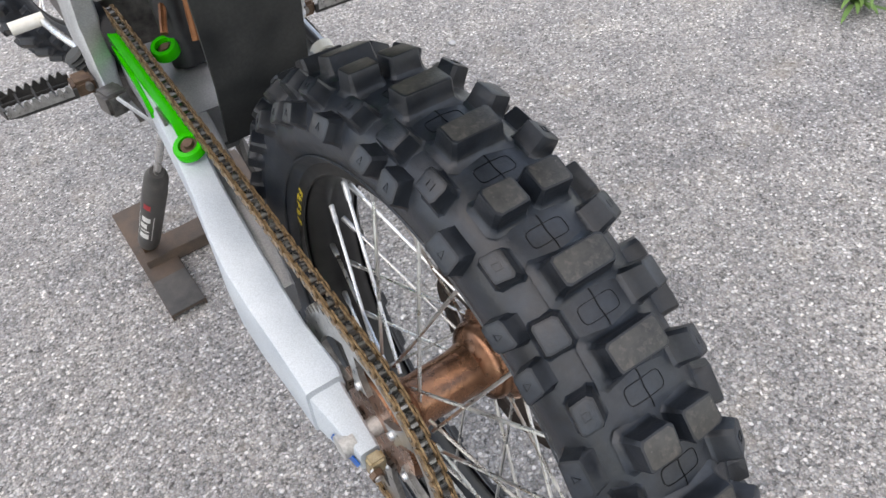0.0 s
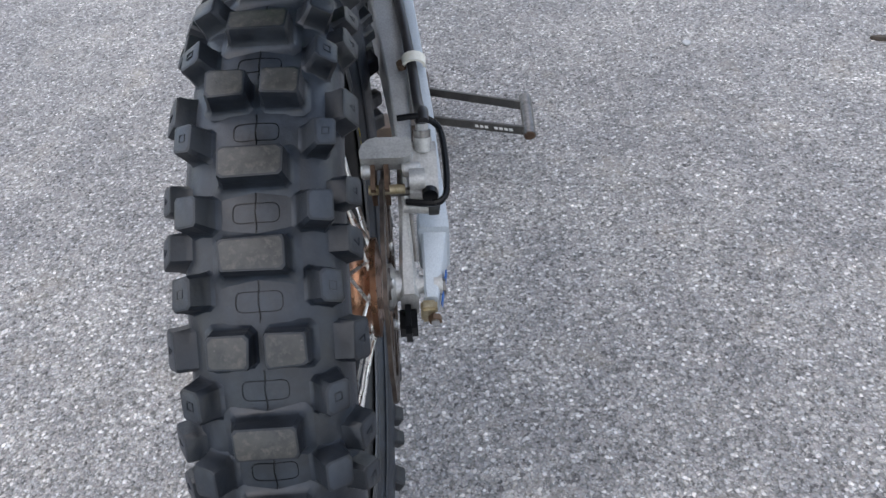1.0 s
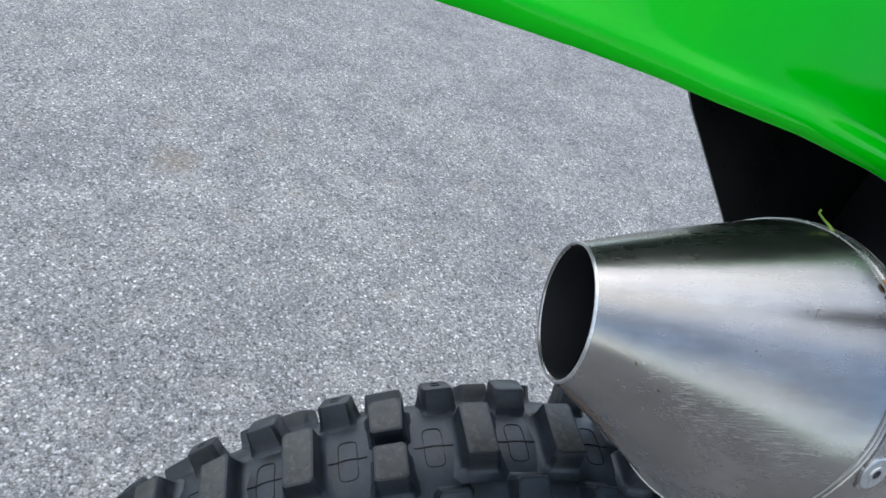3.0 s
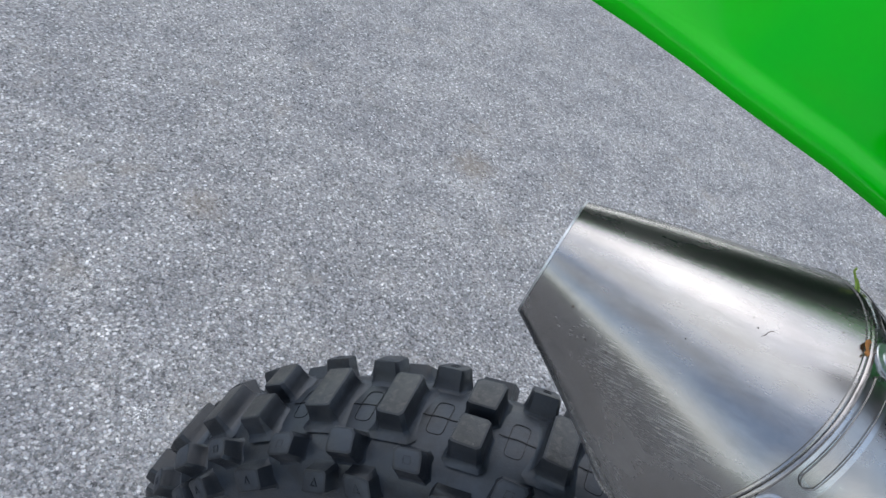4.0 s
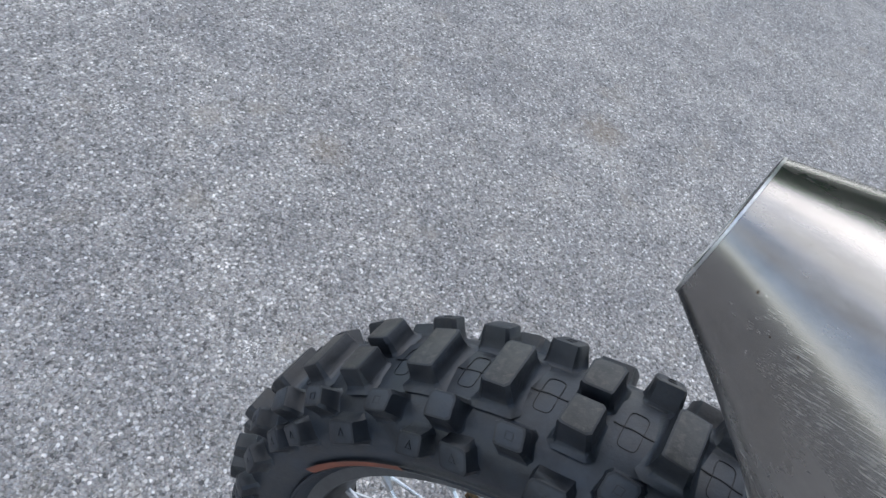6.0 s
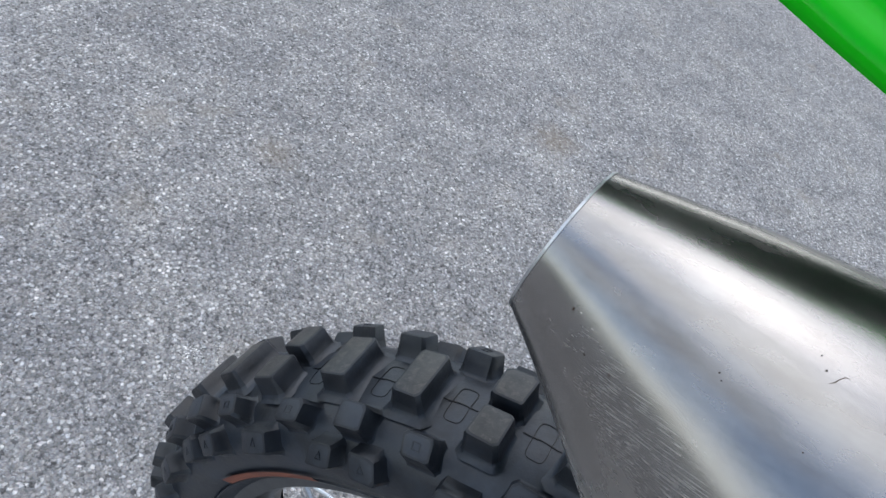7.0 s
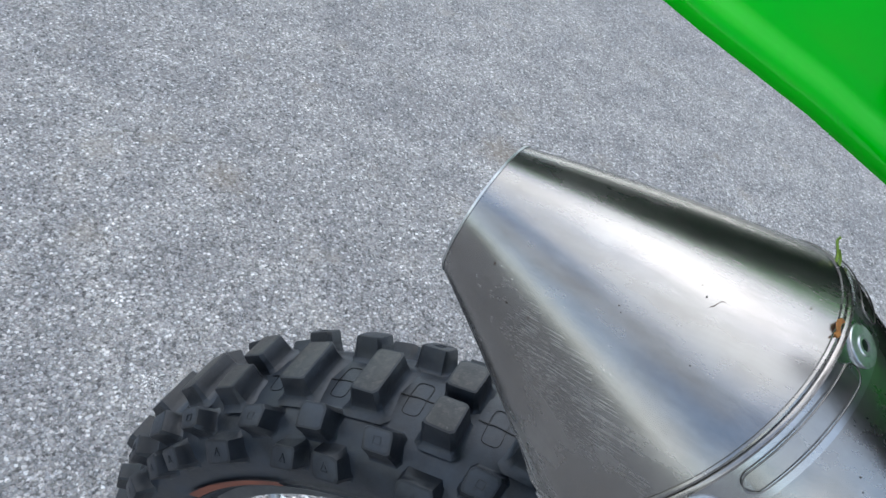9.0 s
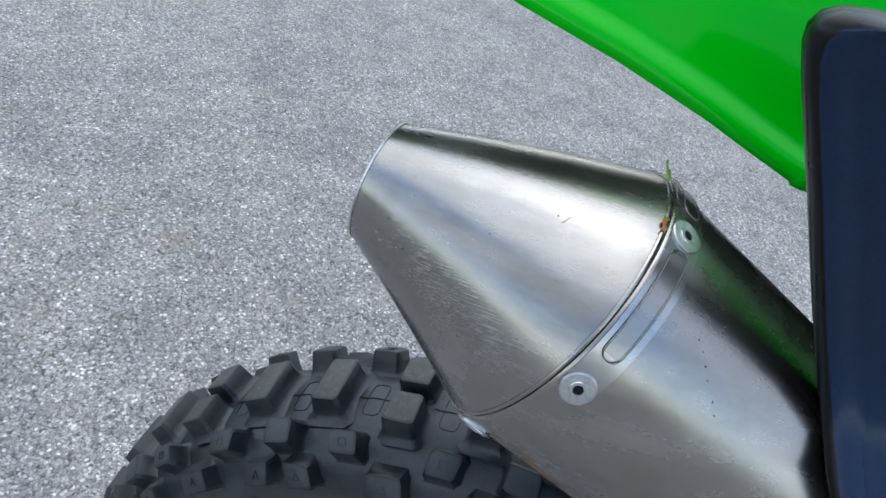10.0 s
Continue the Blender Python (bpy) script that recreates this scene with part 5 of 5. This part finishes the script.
# -- frame, engine and controls ahead of the wheel
frame_line = [(0.525, 0.135), (0.555, 0.120), (0.600, 0.120), (0.640, 0.140), (0.650, 0.220), (0.640, 0.330), (0.600, 0.450), (0.560, 0.450), (0.585, 0.330), (0.580, 0.240), (0.545, 0.180)]
part("frame_spar", slab(frame_line, 0.022, Matrix(((0, 0, 1, 0.118), (1, 0, 0, 0), (0, 1, 0, 0), (0, 0, 0, 1))), 0.006), DULL_ALLOY, bike, "dull silver aluminium frame spar")
# the left spar: a blade that narrows to a tail over the peg
blade = []
for x0, z0, x1, z1, y, deep in ((-0.1101, 0.1245, -0.1062, 0.1196, 0.430, 0.006), (-0.1224, 0.1353, -0.1108, 0.1247, 0.460, 0.016), (-0.1336, 0.1444, -0.1154, 0.1312, 0.490, 0.034), (-0.1395, 0.1430, -0.1151, 0.1282, 0.525, 0.050), (-0.1390, 0.1635, -0.1127, 0.1454, 0.540, 0.060), (-0.1379, 0.1856, -0.1081, 0.1669, 0.550, 0.070), (-0.1367, 0.2090, -0.1059, 0.1945, 0.565, 0.075), (-0.1324, 0.2379, -0.1024, 0.2282, 0.580, 0.080), (-0.1244, 0.3179, -0.0944, 0.3082, 0.600, 0.070), (-0.1124, 0.4500, -0.0824, 0.4500, 0.610, 0.060)):
    blade.append([Vector(p) for p in ((x0 - 0.0005, y + deep, z0 - 0.35 * deep), (x0, y + 0.006, z0 - 0.002), (x0 + 0.005, y, z0), (x1 - 0.005, y, z1), (x1, y + 0.006, z1 - 0.002), (x1, y + deep, z1 - 0.35 * deep))])
part("frame_spar", loft(blade), DULL_ALLOY, bike, "dull silver aluminium frame spar over the peg", 55)
part("peg_mount", block((0.030, 0.034, 0.030), (-0.1330, 0.512, 0.1330), (0, 0, 12), 0.004), DARK_STEEL, bike, "dark steel peg mount under the spar")
part("airbox", block((0.272, 0.10, 0.19), (-0.006, 0.2935, 0.506), (0, 0, 0), 0.004), BLACK, bike, "black plastic airbox behind the inner fender")
engine = part("engine", bevelled(loft([[Vector((x, y, z)) for x, z in ((-0.10, 0.03), (0.10, 0.03), (0.115, 0.10), (0.10, 0.22), (-0.10, 0.22), (-0.115, 0.10))] for y in (0.62, 0.70, 0.90, 0.98)]), 0.012), DARK_STEEL, bike, "dark oily engine case")
part("cylinder", block((0.13, 0.13, 0.22), (0, 0.86, 0.30), (18, 0, 0), 0.02), CAST, engine)
part("clutch_cover", tube([(0.105, 0.76, 0.13), (0.130, 0.76, 0.13)], [0.075, 0.066], 28), BRONZE, engine)
part("drive_cover", tube([(-0.095, 0.60, 0.165), (-0.110, 0.60, 0.165)], [0.052, 0.045], 28), BLACK, engine)
part("front_sprocket", lathe_x([(CHAIN_X - 0.003, 0.010), (CHAIN_X - 0.003, FRONT_R + 0.002), (CHAIN_X + 0.003, FRONT_R + 0.002), (CHAIN_X + 0.003, 0.010)], 26), DARK_STEEL, bike, "small steel front sprocket", m=Matrix.Translation((0, FRONT.y, FRONT.z)))
shock = part("shock_absorber", tube([(-0.035, 0.485, 0.16), (-0.035, 0.535, 0.46)], 0.022, 20), HOSE, bike, "rear shock absorber behind the flap")
coil = []
for k in range(7 * 14):
    a = math.tau * k / 14
    t = k / (7 * 14)
    coil.append(Vector((-0.035 + 0.034 * math.cos(a), 0.495 + 0.035 * t + 0.034 * math.sin(a), 0.275 + 0.19 * t)))
part("spring", tube(coil, 0.0058, 8), COPPER, shock, "copper-brown coil spring")
part("reservoir", tube([(-0.050, 0.50, 0.30), (-0.035, 0.56, 0.40)], 0.020, 18), BLUE, shock, "blue anodised reservoir")
for k, pts in enumerate((((-0.06, 0.46, 0.215), (-0.04, 0.50, 0.26), (-0.05, 0.52, 0.33)), ((-0.03, 0.45, 0.20), (-0.02, 0.47, 0.26), (0.0, 0.50, 0.34)), ((0.05, 0.46, 0.18), (0.055, 0.48, 0.25), (0.05, 0.52, 0.32)))):
    part("cable", tube(curve_points(pts), 0.0045, 8), COPPER if k < 2 else HOSE, bike, "hose behind the mud flap")

# shift lever on the left, brake pedal on the right
lever = part("shift_lever", tube(curve_points([(-0.120, 0.66, 0.125), (-0.132, 0.71, 0.128), (-0.144, 0.76, 0.134), (-0.150, 0.80, 0.138)]), 0.0055, 10), CHROME, bike, "silver gear shift lever")
part("toe_piece", tube([(-0.146, 0.800, 0.139), (-0.194, 0.800, 0.137)], 0.0095, 16), WHITE, lever, "pale toe sleeve")
boot_line = [Vector((-0.1478, 0.600, 0.1655)).lerp(Vector((-0.1339, 0.600, 0.1375)), k / 10) for k in range(11)]
part("peg_rubber", tube(boot_line, [0.0105 + (0.0045 if k % 2 else 0.0) + 0.0004 * k for k in range(11)], 18), DUSTY, bike, "grey ribbed rubber boot above the peg", 25)
pedal = part("brake_pedal", tube(curve_points([(0.135, 0.60, 0.115), (0.150, 0.68, 0.100), (0.152, 0.76, 0.085), (0.150, 0.84, 0.080)]), 0.0070, 10), DULL_ALLOY, bike, "alloy rear brake pedal")
part("pedal_pad", block((0.050, 0.046, 0.006), (0.165, 0.658, 0.119), (0, 0, 0), 0.001), DUSTY, pedal)
for k in range(6):
    part("pad_rib", block((0.050, 0.0035, 0.010), (0.165, 0.640 + 0.0075 * k, 0.126), (0, 0, 0), 0.0008), DUSTY, pedal)
part("heel_guard", slab([(0.0, 0.0), (0.035, -0.016), (0.046, -0.010), (0.040, 0.006), (0.006, 0.036), (-0.004, 0.030)], 0.012, pose(0.142, 0.665, 0.185, 20, 10, 0), 0.002), DARK_STEEL, bike, "dark steel heel guard")
master = part("master_cylinder", tube([(0.122, 0.515, 0.150), (0.124, 0.502, 0.182), (0.124, 0.499, 0.188), (0.124, 0.475, 0.262)], [0.009, 0.010, 0.012, 0.0130], 20), CAST, bike, "cast alloy rear brake master cylinder")
for z, y, r, h in ((0.160, 0.511, 0.0120, 0.006), (0.196, 0.497, 0.0145, 0.008), (0.228, 0.486, 0.0140, 0.012), (0.256, 0.477, 0.0170, 0.010)):
    part("collar", tube([(0.1235, y, z - h / 2), (0.1235, y - h * 0.34, z + h / 2)], r, 18), CAST, master)
part("boot", tube([(0.1215, 0.518, 0.142), (0.1225, 0.513, 0.154)], [0.008, 0.0115], 14), HOSE, master)
part("flange", block((0.012, 0.046, 0.058), (0.130, 0.500, 0.225), (20, 0, 0), 0.004), CAST, master)
for z in (0.205, 0.248):
    part("flange_bolt", tube([(0.133, 0.506 - (z - 0.2) * 0.3, z), (0.139, 0.506 - (z - 0.2) * 0.3, z)], 0.006, 6), ZINC, master)
clevis = part("clevis", block((0.022, 0.012, 0.020), (0.119, 0.516, 0.134), (20, 0, 0), 0.003), RED, bike, "red anodised brake clevis")
for s in (-1, 1):
    part("fork", block((0.006, 0.010, 0.022), (0.119 + s * 0.008, 0.518, 0.119), (20, 0, 0), 0.002), RED, clevis)
part("rear_link", block((0.034, 0.050, 0.020), (0.140, 0.545, 0.115), (10, 0, 0), 0.004), DARK_STEEL, bike, "dark peg mount with rusty bolt")
part("silver_spar", tube(curve_points([(0.142, 0.545, 0.150), (0.146, 0.580, 0.185), (0.146, 0.63, 0.225), (0.138, 0.70, 0.270)]), 0.0105, 12), ALLOY, bike, "white alloy frame guard")

# -- front wheel, steered to the right
FW = pose(0.0, 1.50, 0.11, 0, 0, -35)
front = part("front_tyre", lathe_x(tyre_profile(0.268, 0.330, 0.040), 84, closed=True), RUBBER, bike, "black knobbly front tyre", 60, FW)
FWIDE = knob_mesh("front_knob", 0.030, 0.018, 0.328, 0.3450, 0.0, 0.0)
FSIDE = side_knob_mesh("front_side_knob", 0.014, 0.018, -0.003, 0.0125, 45, (0.0325, 0, 0.3175), 0.1)
FSIDES = (FSIDE, mirrored(FSIDE, "front_side_knob"))
for row in range(40):
    for mesh, at in ((FWIDE, 0.0), (FSIDES[0], 4.5), (FSIDES[1], 4.5)):
        ob = new("knob", mesh)
        ob.parent = front
        ob.matrix_basis = turn_x(9 * row + at)
FRIM = [(0.019, 0.2720), (0.022, 0.2725), (0.022, 0.264), (0.014, 0.256), (0.0, 0.252)]
front_rim = part("front_rim", lathe_x(FRIM + [(-x, r) for x, r in FRIM[-2::-1]] + [(0.0, 0.262)], 72, closed=True), RIM_BLACK, bike, "black front wheel rim", 50, FW)
part("front_hub", lathe_x([(-0.04, 0.008), (-0.04, 0.034), (-0.03, 0.034), (-0.022, 0.020), (0.022, 0.020), (0.03, 0.034), (0.04, 0.034), (0.04, 0.008)], 32), BRONZE, bike, "bronze front hub", 35, FW)
for i in range(36):
    side = 1 if i % 2 else -1
    lean = 38 if (i // 2) % 2 else -38
    p0 = turn_x(10 * i + lean) @ Vector((0.034 * side, 0, 0.030))
    p1 = turn_x(10 * i) @ Vector((0.006 * side, 0, 0.255))
    part("spoke", tube([p0, p1], 0.0018, 6), CHROME, front_rim)
for s in (-1, 1):
    part("fork_leg", tube([FW @ Vector((s * 0.085, -0.01, -0.03)), FW @ Vector((s * 0.085, -0.11, 0.25)), FW @ Vector((s * 0.09, -0.25, 0.62))], [0.024, 0.026, 0.028], 16), DULL_ALLOY, bike, "silver fork leg")

# main frame and fork clamps ahead of the engine
for s in (-1, 1):
    part("frame_beam", loft([arm_ring(*row, s) for row in ((0.58, 0.30, 0.45, 0.075, 0.105), (0.80, 0.42, 0.54, 0.080, 0.110), (1.00, 0.52, 0.62, 0.060, 0.090), (1.14, 0.54, 0.66, 0.020, 0.045))]), DULL_ALLOY, bike, "dull silver aluminium frame beam", 35)
part("steering_head", tube([(0, 1.155, 0.48), (0, 1.085, 0.70)], 0.030, 20), DULL_ALLOY, bike, "alloy steering head")
for z in (0.0, -0.16):
    clamp = [FW @ Vector((x, -0.25 - z * 0.38 + y, 0.60 + z)) for x, y in ((0.125, 0.02), (-0.125, 0.02), (-0.10, -0.05), (0.10, -0.05))]
    part("fork_clamp", bevelled(loft([clamp, [p + Vector((0, 0, 0.03)) for p in clamp]]), 0.006), DULL_ALLOY, bike, "alloy fork clamp")
guard = part("fork_guard", block((0.052, 0.020, 0.054), (0.106, 1.350, 0.138), (-8, 6, -20), 0.008), GREEN, bike, "green fork guard with a red and black mark")
part("mark", block((0.026, 0.003, 0.016), (0.110, 1.3385, 0.130), (-8, 6, -20), 0.001), RED, guard)
for dx in (-0.016, 0.002):
    part("mark", block((0.010, 0.003, 0.008), (0.106 + dx, 1.3395 - dx * 0.36, 0.154), (-8, 6, -20), 0.001), BLACK, guard)
part("fork_shoe", block((0.100, 0.056, 0.044), (0.100, 1.355, 0.190), (-6, 4, -20), 0.018), CAST, bike, "grey cast fork foot")

# ---------------------------------------------------------------- lift stand on the ground
stand = thing("lift_stand", "grey steel foot-operated bike lift stand with rust", "bike stand")
for x, y0, y1 in ((0.090, 0.685, 1.150), (-0.155, 0.735, 1.120)):
    rail = part("foot_rail", block((0.072, y1 - y0, 0.006), (x, (y0 + y1) / 2, 0.012), (0, 0, 0), 0.0015), STAND_RUST, stand, "rusty flat foot plate")
    for s in (-1, 1):
        part("flange", block((0.004, y1 - y0, 0.014), (x + s * 0.034, (y0 + y1) / 2, 0.007), (0, 0, 0), 0.001), STAND_RUST, rail)
    part("end_cap", block((0.070, 0.110, 0.0025), (x, y0 + 0.055, 0.0160), (0, 0, 0), 0.001), STAND_PAINT, rail, "black rubber end pad")
part("cross_plate", block((0.30, 0.075, 0.006), (-0.03, 0.930, 0.019), (0, 0, 0), 0.0015), STAND_RUST, stand)
part("cross_flange", block((0.30, 0.005, 0.030), (-0.03, 0.893, 0.018), (0, 0, 0), 0.001), STAND_RUST, stand)
bar = part("tread_bar", tube([(0.3195, 0.705, 0.106), (0.3250, 0.812, 0.128)], 0.0130, 24), DARK_STEEL, stand, "bare steel foot bar")
part("bar_end", tube([(0.3194, 0.7035, 0.1057), (0.3195, 0.7052, 0.1061)], 0.0108, 20), RUST, bar)
for a, b in (((0.312, 0.722, 0.108), (0.112, 0.885, 0.050)), ((0.318, 0.792, 0.122), (0.118, 1.010, 0.045))):
    a, b = Vector(a), Vector(b)
    mid, way = (a + b) / 2, (b - a)
    m = Matrix.Translation(mid) @ way.to_track_quat("Y", "Z").to_matrix().to_4x4()
    bm = bmesh.new()
    bmesh.ops.create_cube(bm, size=1.0, matrix=Matrix.Diagonal((0.007, way.length, 0.020, 1)))
    bevelled(bm, 0.0012, 1)
    arm = part("lever_arm", bm, STAND_PAINT, stand, m=m)
    if a.y < 0.75:
        for k in range(8):
            if k != 4:
                part("print_bar", block((0.0006, 0.0085, 0.006), (-0.0037, -0.100 + 0.0125 * k, 0.0), (0, 0, 0)), PRINT, arm)
for a, b, wide in (((0.112, 0.900, 0.030), (0.040, 0.680, 0.335), 0.052), ((0.118, 1.000, 0.030), (0.050, 0.790, 0.335), 0.036)):
    a, b = Vector(a), Vector(b)
    way = b - a
    m = Matrix.Translation((a + b) / 2) @ way.to_track_quat("Z", "X").to_matrix().to_4x4()
    bm = bmesh.new()
    bmesh.ops.create_cube(bm, size=1.0, matrix=Matrix.Diagonal((wide, 0.008, way.length, 1)))
    bevelled(bm, 0.0015, 1)
    part("upright", bm, STAND_PAINT, stand, m=m)
part("top_plate", block((0.10, 0.18, 0.014), (-0.010, 0.77, 0.346), (0, 3, 0), 0.003), DUSTY, stand, "rubber-topped lifting plate")
DAMP0, DAMP1 = Vector((-0.158, 0.945, 0.030)), Vector((-0.100, 0.700, 0.345))
damper = part("damper", loft([circle(DAMP0.lerp(DAMP1, t), DAMP1 - DAMP0, r, 28) for t, r in ((0.04, 0.012), (0.06, 0.019), (0.10, 0.0215), (0.80, 0.0215), (0.84, 0.0205), (0.93, 0.0200), (0.97, 0.017), (1.0, 0.012), (1.0, 0.006))]), STAND_PAINT, stand, "black gas damper with red and white print", 35)
part("damper_rod", tube([DAMP1, DAMP1 + (DAMP1 - DAMP0) * 0.42], 0.0060, 14), CHROME, damper)
part("damper_eye", tube([DAMP0 + Vector((-0.014, 0, 0)), DAMP0 + Vector((0.014, 0, 0))], 0.013, 16), RUST, damper)
out = Vector((-0.30, -0.75, 0.58))
axis = (DAMP1 - DAMP0).normalized()
out = (out - axis * out.dot(axis)).normalized()
across = axis.cross(out)


def on_damper(t, a):
    c = DAMP0.lerp(DAMP1, t)
    return c + 0.0219 * (math.cos(radians(a)) * out + math.sin(radians(a)) * across)


def damper_print(t0, t1, a0, a1, material, name):
    rows = [[on_damper(t, a0 + (a1 - a0) * k / 5) for k in range(6)] for t in (t0, t1)]
    bm = bmesh.new()
    verts = [[bm.verts.new(p) for p in row] for row in rows]
    for i in range(5):
        bm.faces.new((verts[0][i], verts[0][i + 1], verts[1][i + 1], verts[1][i]))
    part(name, bm, material, damper)


damper_print(0.66, 0.72, -18, 18, RED, "red_mark")
for t0, t1, a0, a1 in ((0.24, 0.58, 38, 41), (0.24, 0.58, -41, -38), (0.26, 0.33, -26, 24), (0.36, 0.38, -26, 24), (0.41, 0.47, -26, 10), (0.50, 0.56, -20, 24)):
    damper_print(t0, t1, a0, a1, PRINT, "print_bar")

# ---------------------------------------------------------------- weed and litter on the ground
weed = thing("weed", "small green weed tuft growing at the asphalt's edge", "weed", Matrix.Translation((1.66, 0.56, 0)))
rng = random.Random(4)
for k in range(46):
    a, reach, high = rng.uniform(0, math.tau), rng.uniform(0.05, 0.16), rng.uniform(0.02, 0.09)
    d = Vector((math.cos(a), math.sin(a), 0))
    s = Vector((-d.y, d.x, 0))
    rows = []
    for t, w in ((0.0, 0.002), (0.3, 0.006), (0.65, 0.007), (0.9, 0.004), (1.0, 0.0006)):
        c = d * reach * t + Vector((0, 0, 0.003 + high * math.sin(t * 2.4)))
        rows.append([c - s * w, c + Vector((0, 0, -0.0012)), c + s * w, c + Vector((0, 0, 0.0008))])
    part("leaf", loft(rows), LEAF, weed)

stick = part("twig", tube(curve_points([(-0.684, 0.088, 0.004), (-0.672, 0.104, 0.006), (-0.662, 0.118, 0.004)]), [0.0030] * 12 + [0.0016], 7), BARK)
tagged(stick, "short dark twig lying on the asphalt", "twig")
pebble = bmesh.new()
bmesh.ops.create_icosphere(pebble, subdivisions=2, radius=0.011)
for v in pebble.verts:
    v.co *= 1 + 0.25 * noise.noise(v.co * 90)
    v.co.z *= 0.6
tagged(part("pebble", pebble, DULL_ALLOY, None, "", 60, Matrix.Translation((0.794, 1.176, 0.004))), "small grey pebble lying on the asphalt", "stone")
bark = part("bark_piece", bevelled(loft([[Vector((x, y, z)) for x, z in ((-0.012 * w, 0.001), (0.012 * w, 0.001), (0.009 * w, 0.008), (-0.008 * w, 0.009))] for y, w in ((-0.03, 0.5), (-0.01, 1.0), (0.015, 0.9), (0.035, 0.3))]), 0.001, 1), BARK, None, "", 40, pose(1.27, 1.10, 0, 0, 0, 75))
tagged(bark, "brown bark chip lying on the asphalt", "bark chip")
